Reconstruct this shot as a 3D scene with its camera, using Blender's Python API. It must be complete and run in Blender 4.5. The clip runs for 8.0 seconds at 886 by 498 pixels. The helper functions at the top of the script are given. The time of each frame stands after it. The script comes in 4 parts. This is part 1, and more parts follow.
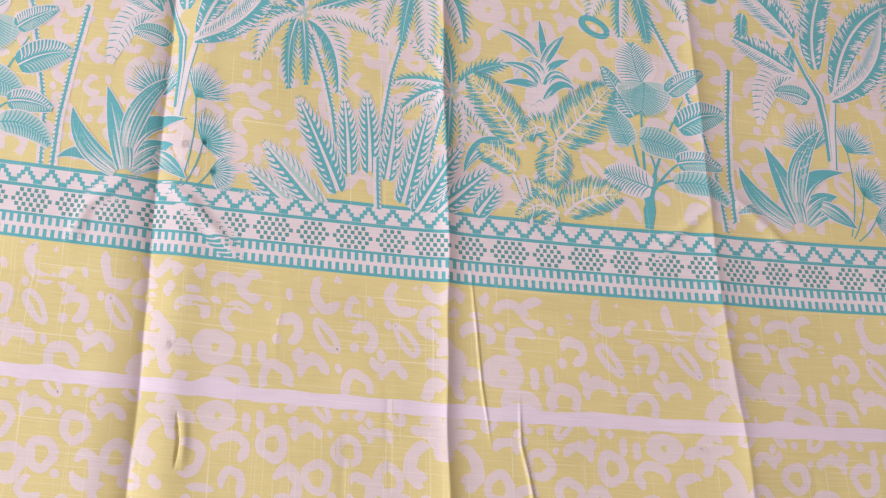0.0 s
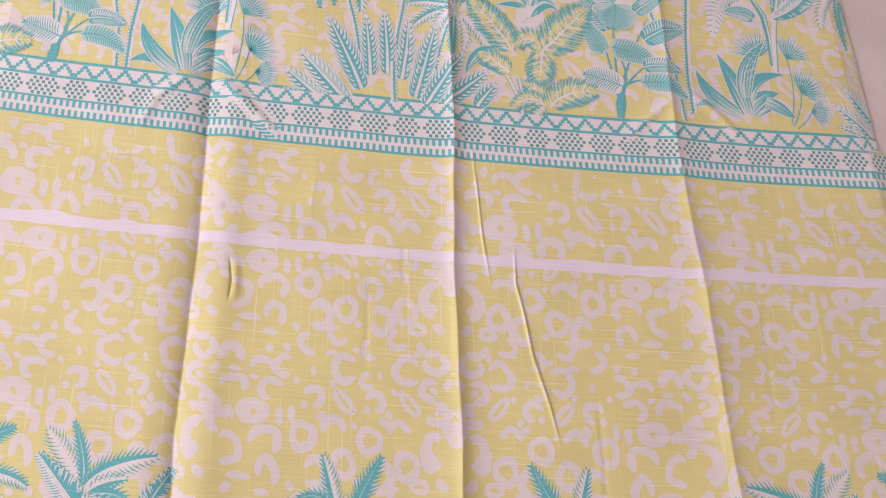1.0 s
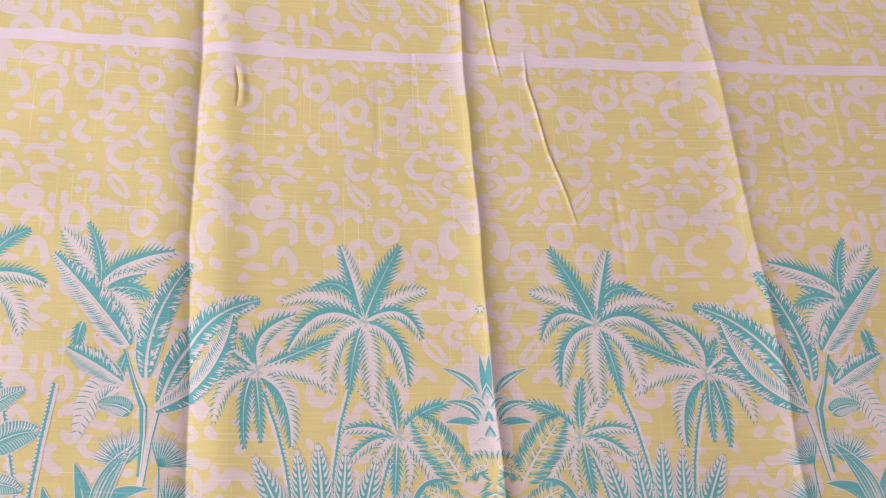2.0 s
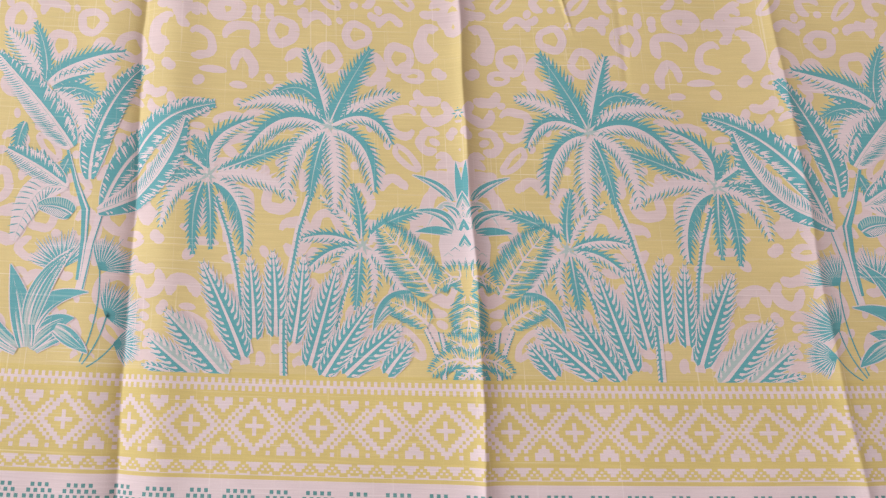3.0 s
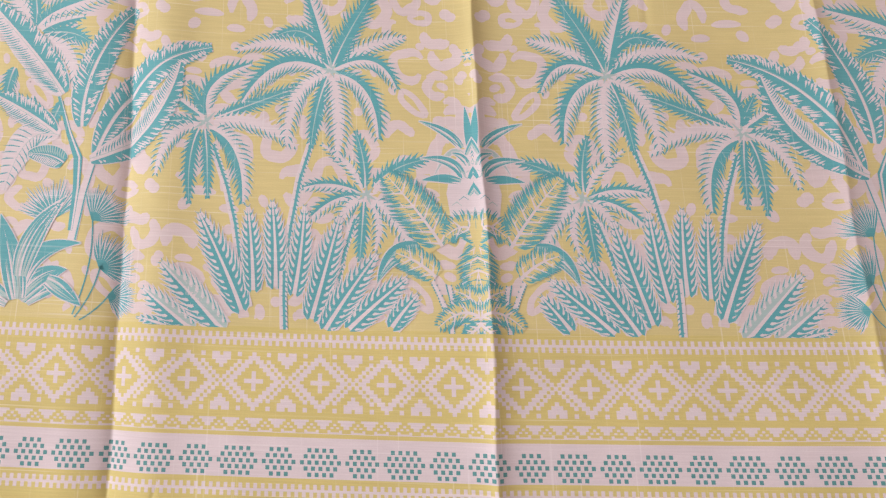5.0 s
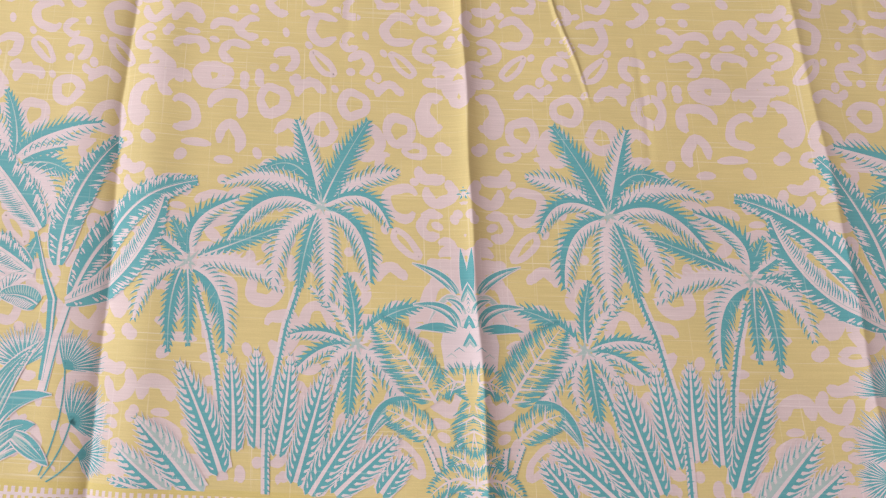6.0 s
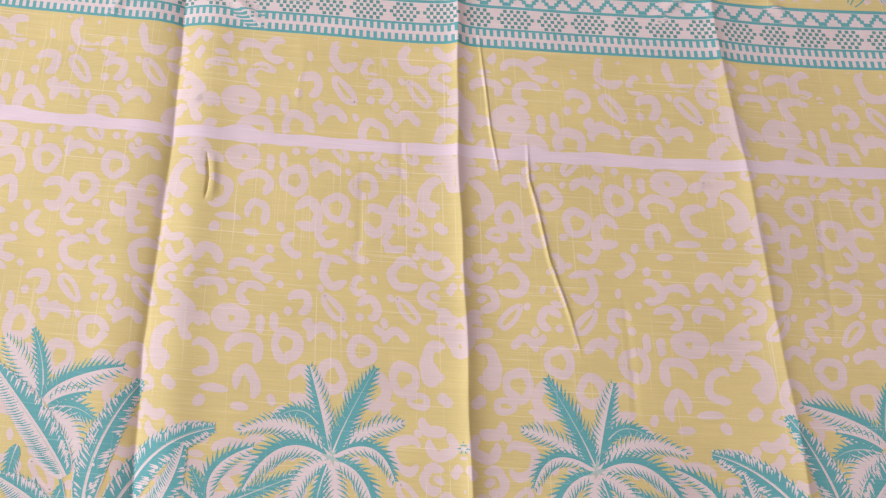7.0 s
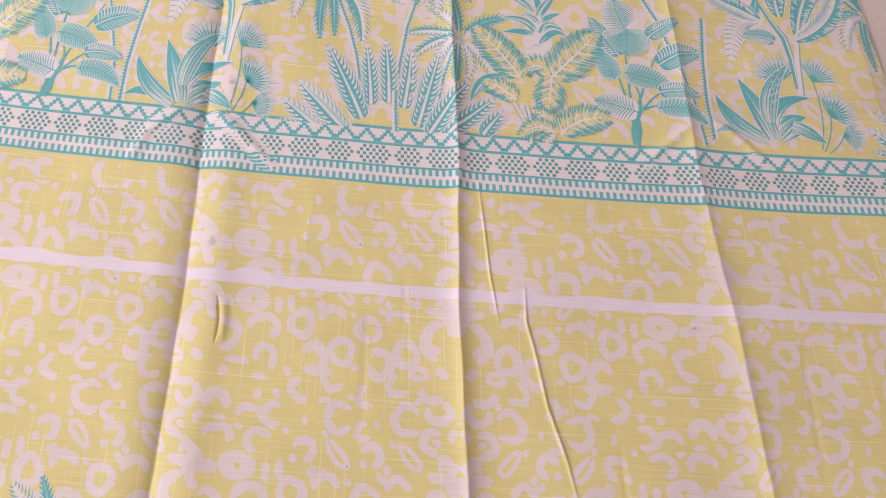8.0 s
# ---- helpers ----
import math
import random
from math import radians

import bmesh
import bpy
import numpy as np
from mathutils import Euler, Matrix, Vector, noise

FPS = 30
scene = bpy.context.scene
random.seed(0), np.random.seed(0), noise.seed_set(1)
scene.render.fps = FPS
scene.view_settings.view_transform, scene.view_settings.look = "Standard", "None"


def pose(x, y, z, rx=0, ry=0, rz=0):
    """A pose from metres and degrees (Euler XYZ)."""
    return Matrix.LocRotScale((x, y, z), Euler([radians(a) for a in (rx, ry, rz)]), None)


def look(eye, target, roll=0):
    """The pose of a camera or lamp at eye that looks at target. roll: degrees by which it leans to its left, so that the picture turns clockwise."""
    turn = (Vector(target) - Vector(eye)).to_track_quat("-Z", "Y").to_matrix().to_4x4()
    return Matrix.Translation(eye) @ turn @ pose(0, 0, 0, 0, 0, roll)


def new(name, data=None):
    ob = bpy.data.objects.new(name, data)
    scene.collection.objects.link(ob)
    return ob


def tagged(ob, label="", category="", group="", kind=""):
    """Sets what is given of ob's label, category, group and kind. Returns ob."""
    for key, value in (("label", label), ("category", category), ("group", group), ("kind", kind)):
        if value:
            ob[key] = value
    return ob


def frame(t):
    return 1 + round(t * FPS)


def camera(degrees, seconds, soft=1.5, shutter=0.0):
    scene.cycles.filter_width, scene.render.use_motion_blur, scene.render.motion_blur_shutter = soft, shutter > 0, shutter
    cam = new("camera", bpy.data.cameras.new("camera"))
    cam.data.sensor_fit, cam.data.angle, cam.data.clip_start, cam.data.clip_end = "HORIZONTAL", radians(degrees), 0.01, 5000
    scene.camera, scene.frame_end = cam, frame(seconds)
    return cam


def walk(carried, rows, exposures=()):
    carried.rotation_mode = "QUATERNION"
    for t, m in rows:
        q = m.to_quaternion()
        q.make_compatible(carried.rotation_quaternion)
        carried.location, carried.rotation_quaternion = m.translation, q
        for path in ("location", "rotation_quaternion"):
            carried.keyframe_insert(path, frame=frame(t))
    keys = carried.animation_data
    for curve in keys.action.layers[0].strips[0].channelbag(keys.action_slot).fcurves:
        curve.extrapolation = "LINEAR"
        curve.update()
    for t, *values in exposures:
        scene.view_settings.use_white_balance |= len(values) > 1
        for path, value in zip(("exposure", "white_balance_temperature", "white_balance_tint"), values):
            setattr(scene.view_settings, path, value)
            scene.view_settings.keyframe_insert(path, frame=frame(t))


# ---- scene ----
cam = camera(74.7, 8.0, soft=1.3)
PATH = [
    (0, (-0.069, 0.586, 0.589), (0.016, 1.04, -1.357), 13.3),
    (0.5, (-0.078, 0.498, 0.675), (-0.063, 1.088, -1.236), 7.5),
    (1, (-0.071, 0.384, 0.657), (0.003, 0.939, -1.263), 9.9),
    (1.5, (-0.084, 0.281, 0.644), (0.032, 0.821, -1.278), 11.4),
    (2, (-0.079, 0.186, 0.596), (-0.007, 0.686, -1.339), 7.9),
    (2.2, (-0.069, 0.153, 0.575), (-0.03, 0.621, -1.369), 4.5),
    (3.3, (-0.022, 0.017, 0.481), (-0.044, 0.467, -1.468), -1.8),
    (3.5, (-0.023, 0.016, 0.479), (-0.041, 0.452, -1.473), -1.5),
    (4, (-0.03, -0.005, 0.469), (-0.054, 0.41, -1.487), -1.7),
    (4.2, (-0.03, -0.015, 0.466), (-0.047, 0.399, -1.491), -1.0),
    (5.3, (-0.025, 0.026, 0.461), (-0.084, 0.444, -1.494), -7.1),
    (5.5, (-0.029, 0.039, 0.455), (-0.085, 0.498, -1.491), -5.2),
    (6, (-0.025, 0.111, 0.461), (-0.072, 0.613, -1.475), -4.1),
    (6.5, (-0.034, 0.207, 0.493), (-0.072, 0.703, -1.444), -2.3),
    (7, (-0.044, 0.305, 0.553), (-0.047, 0.844, -1.373), 1.7),
    (7.5, (-0.061, 0.361, 0.587), (-0.065, 1.0, -1.308), 2.4),
    (8, (-0.054, 0.39, 0.607), (-0.047, 1.089, -1.267), 2.8),
]
EXPOSURES = [(0, 0.06, 6250, 9), (0.6, 0.05, 6200, 9), (1.3, 0.0, 6500, 10), (8, 0.0, 6500, 10)]
walk(cam, [(t, look(eye, target, roll)) for t, eye, target, roll in PATH], EXPOSURES)

# ---- light: daylight through one large window in the wall on the low-x side ----
world = bpy.data.worlds.new("daylight")
scene.world = world
world.use_nodes = True
wn, wl = world.node_tree.nodes, world.node_tree.links
sky = wn.new("ShaderNodeTexSky")
sky.sky_type = "NISHITA"
sky.sun_disc = False
sky.sun_elevation, sky.sun_rotation = radians(40), radians(60)
wl.new(sky.outputs["Color"], wn["Background"].inputs["Color"])
wn["Background"].inputs["Strength"].default_value = 0.12
ROOM_L, ROOM_R, ROOM_B, ROOM_F, ROOM_H = -2.9, 2.6, -2.0, 3.4, 2.7
WIN_A, WIN_B, WIN_LO, WIN_HI = -0.4, 1.8, 0.8, 2.3
lamp = bpy.data.lights.new("window_daylight", "AREA")
lamp.shape, lamp.size, lamp.size_y = "RECTANGLE", WIN_B - WIN_A, WIN_HI - WIN_LO
lamp.energy = 118
lamp.color = (1.0, 0.96, 0.95)
lamp_ob = new("window_daylight", lamp)
lamp_ob.matrix_world = look((ROOM_L - 0.05, (WIN_A + WIN_B) / 2, (WIN_LO + WIN_HI) / 2), (0, (WIN_A + WIN_B) / 2, (WIN_LO + WIN_HI) / 2))


# ---- materials ----
def nodes_of(name):
    m = bpy.data.materials.new(name)
    m.use_nodes = True
    return m, m.node_tree.nodes, m.node_tree.links, m.node_tree.nodes["Principled BSDF"]


def stretched(n, l, source, scale, detail=2.0, rough=0.5):
    mp = n.new("ShaderNodeMapping")
    mp.inputs["Scale"].default_value = scale
    l.new(source, mp.inputs["Vector"])
    t = n.new("ShaderNodeTexNoise")
    t.inputs["Scale"].default_value = 1.0
    t.inputs["Detail"].default_value = detail
    t.inputs["Roughness"].default_value = rough
    l.new(mp.outputs["Vector"], t.inputs["Vector"])
    return t.outputs["Fac"]


def ramp(n, l, source, a, b):
    r = n.new("ShaderNodeMapRange")
    r.inputs["From Min"].default_value, r.inputs["From Max"].default_value = a, b
    l.new(source, r.inputs["Value"])
    return r.outputs["Result"]


def math_node(n, l, op, a, b):
    m = n.new("ShaderNodeMath")
    m.operation = op
    for i, s in enumerate((a, b)):
        if isinstance(s, (int, float)):
            m.inputs[i].default_value = s
        else:
            l.new(s, m.inputs[i])
    return m.outputs[0]


def mixed(n, l, fac, a, b):
    m = n.new("ShaderNodeMix")
    m.data_type = "RGBA"
    if isinstance(fac, (int, float)):
        m.inputs["Factor"].default_value = fac
    else:
        l.new(fac, m.inputs["Factor"])
    for key, s in (("A", a), ("B", b)):
        sock = [i for i in m.inputs if i.name == key and i.type == "RGBA"][0]
        if isinstance(s, tuple):
            sock.default_value = (*s, 1)
        else:
            l.new(s, sock)
    return [o for o in m.outputs if o.type == "RGBA"][0]


def cotton(name, colour, slub=0.5):
    """Printed slub cotton: thread-thin light slubs along warp and weft, weave relief, uneven ink."""
    m, n, l, p = nodes_of(name)
    uv = n.new("ShaderNodeTexCoord").outputs["UV"]
    weft = ramp(n, l, stretched(n, l, uv, (7, 560, 1), 1.0), 0.64, 0.76)
    warp = ramp(n, l, stretched(n, l, uv, (520, 7, 1), 1.0), 0.65, 0.75)
    lines = math_node(n, l, "MAXIMUM", weft, math_node(n, l, "MULTIPLY", warp, 0.8))
    ink = ramp(n, l, stretched(n, l, uv, (14, 14, 1), 4.0), 0.3, 0.7)
    fine = ramp(n, l, stretched(n, l, uv, (900, 900, 1), 2.0), 0.3, 0.7)
    streak = ramp(n, l, stretched(n, l, uv, (25, 900, 1), 2.0), 0.35, 0.7)
    dark = tuple(c * 0.86 for c in colour)
    base = mixed(n, l, ink, dark, colour)
    base = mixed(n, l, math_node(n, l, "MULTIPLY", streak, 0.34), base, tuple(min(1, c * 1.18 + 0.02) for c in colour))
    base = mixed(n, l, math_node(n, l, "MULTIPLY", fine, 0.30), base, tuple(c * 0.8 for c in colour))
    base = mixed(n, l, math_node(n, l, "MULTIPLY", lines, slub), base, tuple(0.45 * c + 0.5 for c in colour))
    l.new(base, p.inputs["Base Color"])
    p.inputs["Roughness"].default_value = 0.72
    p.inputs["Specular IOR Level"].default_value = 0.25
    p.inputs["Sheen Weight"].default_value = 0.12
    b = n.new("ShaderNodeBump")
    b.inputs["Strength"].default_value = 0.25
    b.inputs["Distance"].default_value = 0.0004
    ripple = math_node(n, l, "MULTIPLY", stretched(n, l, uv, (26, 45, 1), 3.0), 6.0)
    grain = math_node(n, l, "ADD", lines, math_node(n, l, "MULTIPLY", fine, 0.5))
    l.new(math_node(n, l, "ADD", grain, ripple), b.inputs["Height"])
    l.new(b.outputs["Normal"], p.inputs["Normal"])
    return m


YELLOW = cotton("yellow_cotton", (0.645, 0.555, 0.258), 0.48)
PINK = cotton("undyed_cotton", (0.69, 0.615, 0.65), 0.40)
LILAC = cotton("lilac_cotton", (0.70, 0.61, 0.71), 0.35)
TEAL = cotton("teal_print", (0.11, 0.385, 0.43), 0.3)
PALE = cotton("pale_teal_print", (0.40, 0.53, 0.53), 0.3)
SLATE = cotton("slate_teal_print", (0.10, 0.29, 0.30), 0.25)
BLACK = cotton("black_print", (0.02, 0.015, 0.02), 0.1)
ROSE = cotton("rose_ground", (0.67, 0.575, 0.59), 0.40)
OCHRE = cotton("deep_yellow_print", (0.625, 0.535, 0.205), 0.40)
INKS = [YELLOW, PINK, TEAL, PALE, SLATE, LILAC, BLACK, ROSE, OCHRE]
Y, P, T, L, S, V, K, R, O = range(9)


def tile_material():
    m, n, l, p = nodes_of("glazed_floor_tile")
    ob = n.new("ShaderNodeTexCoord").outputs["Object"]
    rnd = n.new("ShaderNodeObjectInfo").outputs["Random"]
    cloud = ramp(n, l, stretched(n, l, ob, (9, 9, 9), 5.0), 0.3, 0.7)
    speck = ramp(n, l, stretched(n, l, ob, (160, 160, 160), 3.0), 0.35, 0.65)
    base = mixed(n, l, cloud, (0.52, 0.43, 0.43), (0.62, 0.53, 0.53))
    base = mixed(n, l, math_node(n, l, "MULTIPLY", speck, 0.25), base, (0.48, 0.39, 0.39))
    base = mixed(n, l, math_node(n, l, "MULTIPLY", rnd, 0.15), base, (0.50, 0.44, 0.42))
    l.new(base, p.inputs["Base Color"])
    l.new(ramp(n, l, speck, -1.2, 3.0), p.inputs["Roughness"])
    return m


def plain_material(name, colour, rough, scale):
    m, n, l, p = nodes_of(name)
    ob = n.new("ShaderNodeTexCoord").outputs["Object"]
    f = ramp(n, l, stretched(n, l, ob, (scale, scale, scale), 5.0), 0.3, 0.7)
    l.new(mixed(n, l, f, tuple(c * 0.9 for c in colour), colour), p.inputs["Base Color"])
    p.inputs["Roughness"].default_value = rough
    return m


TILE = tile_material()
GROUT = plain_material("grey_grout", (0.20, 0.16, 0.15), 0.9, 60)
PLASTER = plain_material("painted_plaster", (0.80, 0.74, 0.72), 0.9, 3)
FRAME_WHITE = plain_material("white_window_paint", (0.8, 0.8, 0.78), 0.4, 8)


# ---- the room: walls, ceiling, window opening, tiled floor ----
def box(bm, x0, x1, y0, y1, z0, z1):
    vs = [bm.verts.new((x, y, z)) for z in (z0, z1) for y in (y0, y1) for x in (x0, x1)]
    for f in ((0, 2, 3, 1), (4, 5, 7, 6), (0, 1, 5, 4), (2, 6, 7, 3), (0, 4, 6, 2), (1, 3, 7, 5)):
        bm.faces.new([vs[i] for i in f])


def mesh_object(name, bm, material, parent=None, label=""):
    me = bpy.data.meshes.new(name)
    bm.to_mesh(me)
    bm.free()
    me.materials.append(material)
    ob = new(name, me)
    if parent:
        ob.parent = parent
    if label:
        tagged(ob, label)
    return ob


part = mesh_object
FLOOR_Z = -0.001
TH = 0.15


def structure(name, boxes, material, label):
    bm = bmesh.new()
    for b in boxes:
        box(bm, *b)
    return tagged(mesh_object(name, bm, material), label, name.split("_")[0], kind="structure")


structure("wall_north", [(ROOM_L - TH, ROOM_R + TH, ROOM_F, ROOM_F + TH, -0.05, ROOM_H)], PLASTER, "plain painted plaster wall closing the room")
structure("wall_south", [(ROOM_L - TH, ROOM_R + TH, ROOM_B - TH, ROOM_B, -0.05, ROOM_H)], PLASTER, "plain painted plaster wall closing the room")
structure("wall_east", [(ROOM_R, ROOM_R + TH, ROOM_B, ROOM_F, -0.05, ROOM_H)], PLASTER, "plain painted plaster wall closing the room")
structure("wall_west", [
    (ROOM_L - TH, ROOM_L, ROOM_B, WIN_A, -0.05, ROOM_H), (ROOM_L - TH, ROOM_L, WIN_B, ROOM_F, -0.05, ROOM_H),
    (ROOM_L - TH, ROOM_L, WIN_A, WIN_B, -0.05, WIN_LO), (ROOM_L - TH, ROOM_L, WIN_A, WIN_B, WIN_HI, ROOM_H)],
    PLASTER, "plain painted plaster wall with a window opening")
structure("ceiling", [(ROOM_L - TH, ROOM_R + TH, ROOM_B - TH, ROOM_F + TH, ROOM_H, ROOM_H + 0.12)], PLASTER, "plain white plaster ceiling of the room")
floor = structure("floor", [(ROOM_L - TH, ROOM_R + TH, ROOM_B - TH, ROOM_F + TH, FLOOR_Z - 0.06, FLOOR_Z - 0.002)], GROUT, "pinkish grey glazed tile floor with dark joints")

# ---- the cloth: lie, folds and creases ----
U_L, U_R, V_B, V_T = -0.592, 0.562, -0.185, 1.36


def segment(u, v, pts, height, width):
    """A crease of that height along a line of points, fading out at both ends."""
    out = np.zeros_like(u)
    n = len(pts) - 1
    for i in range(n):
        (a, b), (c, d) = pts[i], pts[i + 1]
        du, dv = c - a, d - b
        ln2 = du * du + dv * dv
        t = ((u - a) * du + (v - b) * dv) / ln2
        tc = np.clip(t, 0, 1)
        dist2 = (u - a - tc * du) ** 2 + (v - b - tc * dv) ** 2
        g = (i + tc) / n
        out = np.maximum(out, np.exp(-dist2 / (width * width)) * np.clip(4 * g, 0, 1) * np.clip(4 * (1 - g), 0, 1))
    return height * out


def ridge(d, height, near, far):
    """A pressed fold: a sharp crest at d = 0 with a short fall on one side and a long one on the other."""
    w = np.where(d < 0, near, far)
    return height * np.exp(-(np.sqrt(d * d + 0.0012 ** 2) - 0.0012) / w)


def waves(u, v):
    h = 0.0016 * np.sin(11 * u + 4.0 * v + 0.6) * np.sin(7.0 * v - 2.2 * u + 1.0)
    h += 0.0010 * np.sin(23 * u - 9 * v + 2.0) * np.cos(15 * v + 6 * u)
    h += 0.0003 * np.sin(41 * u + 18 * v) * np.sin(31 * v - 22 * u + 1.3)
    return h


def height(u, v):
    u, v = np.asarray(u, float), np.asarray(v, float)
    wob = 0.0012 * np.sin(19 * v) + 0.0006 * np.sin(53 * v + 1)
    h = 0.0075 + waves(u, v)
    dc = u - wob + 0.0032 * np.exp(-((v - 0.48) / 0.16) ** 2)
    h += ridge(dc, 0.0048, 0.020, 0.011) + ridge(dc, 0.0030, 0.0055, 0.0045)
    dl = u + 0.2965 + 0.8 * wob + 0.007 * np.exp(-((v - 0.37) / 0.17) ** 2) - 0.0012 * np.tanh((v - 0.355) * 90) + 0.006 * np.clip((v - 0.45) / 0.2, 0, 1)
    h -= ridge(dl, 0.0038, 0.013, 0.018) + ridge(dl, 0.0022, 0.0045, 0.006)
    h += 0.0030 * np.exp(-((dl - 0.034) / 0.020) ** 2) + 0.0014 * np.exp(-((dl + 0.030) / 0.018) ** 2)
    dr = u - 0.2915 + wob + 0.0012 * np.tanh((v - 0.40) * 90) + 0.008 * np.clip((v - 0.47) / 0.2, 0, 1)
    h += ridge(dr, 0.0040, 0.018, 0.022) + ridge(dr, 0.0016, 0.006, 0.005)
    hc = v - 0.646 - 0.01 * np.sin(9 * u)
    h -= 0.0034 * np.exp(-(np.abs(hc) / 0.010)) * (1 / (1 + np.exp((u + 0.29) * 60)))
    h -= 0.0007 * np.exp(-(np.abs(hc - 0.004) / 0.006)) * (1 / (1 + np.exp(-(u + 0.25) * 60)))
    h += segment(u, v, [(0.022, 0.716), (0.028, 0.634), (0.031, 0.587), (0.039, 0.528)], 0.0015, 0.0015)
    h += segment(u, v, [(0.068, 0.584), (0.067, 0.536), (0.074, 0.503), (0.082, 0.452), (0.097, 0.399), (0.106, 0.355)], 0.0024, 0.0016)
    h -= segment(u, v, [(-0.260, 0.541), (-0.2565, 0.513), (-0.258, 0.489)], 0.0024, 0.0013)
    h += segment(u, v, [(-0.2535, 0.541), (-0.2505, 0.513), (-0.2515, 0.489)], 0.0016, 0.004)
    h += segment(u, v, [(-0.302, 0.772), (-0.260, 0.739), (-0.210, 0.690)], 0.0030, 0.0065)
    h += segment(u, v, [(-0.318, 0.768), (-0.365, 0.729), (-0.384, 0.680)], 0.0026, 0.0070)
    h += segment(u, v, [(0.290, 0.800), (0.250, 0.765), (0.214, 0.733)], 0.0022, 0.0060)
    h += segment(u, v, [(0.302, 0.815), (0.340, 0.780), (0.372, 0.744)], 0.0024, 0.0062)
    h -= segment(u, v, [(-0.100, 0.560), (-0.103, 0.480), (-0.107, 0.390)], 0.0006, 0.004)
    h -= segment(u, v, [(0.358, 0.550), (0.352, 0.466), (0.346, 0.370)], 0.0005, 0.004)
    h -= segment(u, v, [(-0.060, 0.600), (-0.062, 0.540), (-0.058, 0.480)], 0.0006, 0.003)
    h -= segment(u, v, [(0.130, 0.640), (0.250, 0.652), (0.400, 0.648)], 0.0007, 0.003)
    h -= segment(u, v, [(0.150, 0.430), (0.152, 0.350), (0.148, 0.280)], 0.0006, 0.003)
    h += segment(u, v, [(-0.170, 0.700), (-0.168, 0.640), (-0.172, 0.590)], 0.0006, 0.003)
    h -= segment(u, v, [(-0.255, -0.075), (-0.262, -0.100), (-0.260, -0.130)], 0.0009, 0.002)
    edge = np.minimum(np.minimum(u - U_L, U_R - u), np.minimum(v - V_B, V_T - v))
    return np.maximum(h * np.clip(0.15 + edge / 0.035, 0, 1), 0.0006)


def grid_lines():
    out, x = [], U_L
    while x < U_R - 1e-6:
        out.append(x)
        near = min(abs(x + 0.0015), abs(x + 0.300), abs(x - 0.2915))
        step = 0.0045
        if near < 0.03:
            step = 0.0022
        if near < 0.012:
            step = 0.0010
        if -0.392 < x < -0.205 or 0.205 < x < 0.378:
            step = min(step, 0.0016)
        if 0.016 < x < 0.046 or 0.058 < x < 0.112 or abs(x + 0.256) < 0.011:
            step = 0.0008
        x += step
    return np.array(out + [U_R])


U_LINES = grid_lines()


def lay(u, v, lift=0.0):
    """Cloth coordinates to the room: the piece lies slightly skewed on the floor."""
    u, v = np.asarray(u, float), np.asarray(v, float)
    k = np.clip(np.searchsorted(U_LINES, u) - 1, 0, len(U_LINES) - 2)
    a, b = U_LINES[k], U_LINES[k + 1]
    w = (u - a) / (b - a)
    corner = np.exp(-((np.abs(u + 0.003) - 0.294) / 0.075) ** 4 - ((v - 0.75) / 0.075) ** 4)
    lift = np.where(np.asarray(lift) > 0, lift + 0.00026 * corner, lift)
    h = height(a, v) * (1 - w) + height(b, v) * w
    notch = 0.011 * np.clip((v - 0.738) / 0.006, 0, 1) * np.clip(u / U_R, 0, 1) ** 10
    return np.stack([u + 0.003 - 0.058 * v - notch, v + 0.04 * u * u - 0.062 * u * v, h + lift], -1)


def facing(u, v):
    """The cloth's normals."""
    e = 0.0006
    n = np.stack([height(u - e, v) - height(u + e, v), height(u, v - e) - height(u, v + e), np.full(len(u), 2 * e)], -1)
    return n / np.linalg.norm(n, axis=1)[:, None]


def spread(name, us, vs, faces, materials, index=None, lift=0.0, parent=None, smooth=True):
    """A mesh lying on the cloth, from cloth coordinates."""
    us, vs = np.asarray(us, float), np.asarray(vs, float)
    ul, vl = us.tolist(), vs.tolist()
    turned = []
    for f in faces:
        area = sum(ul[f[i - 1]] * vl[f[i]] - ul[f[i]] * vl[f[i - 1]] for i in range(len(f)))
        turned.append(f if area >= 0 else f[::-1])
    faces = turned
    me = bpy.data.meshes.new(name)
    me.from_pydata(lay(us, vs, np.asarray(lift)).tolist(), [], faces)
    for m in materials:
        me.materials.append(m)
    if index is not None:
        me.polygons.foreach_set("material_index", index)
    layer = me.uv_layers.new(name="weave")
    li = np.empty(len(me.loops), np.int32)
    me.loops.foreach_get("vertex_index", li)
    layer.data.foreach_set("uv", np.stack([us[li], vs[li]], -1).ravel())
    if smooth:
        me.polygons.foreach_set("use_smooth", [True] * len(me.polygons))
    me.update()
    if smooth:
        me.normals_split_custom_set_from_vertices(facing(us, vs).tolist())
    ob = new(name, me)
    if parent:
        ob.parent = parent
    return ob


V_LINES = np.concatenate([np.linspace(V_B, 0.672, 215), np.linspace(0.674, 0.83, 90), np.linspace(0.834, V_T, 130)])


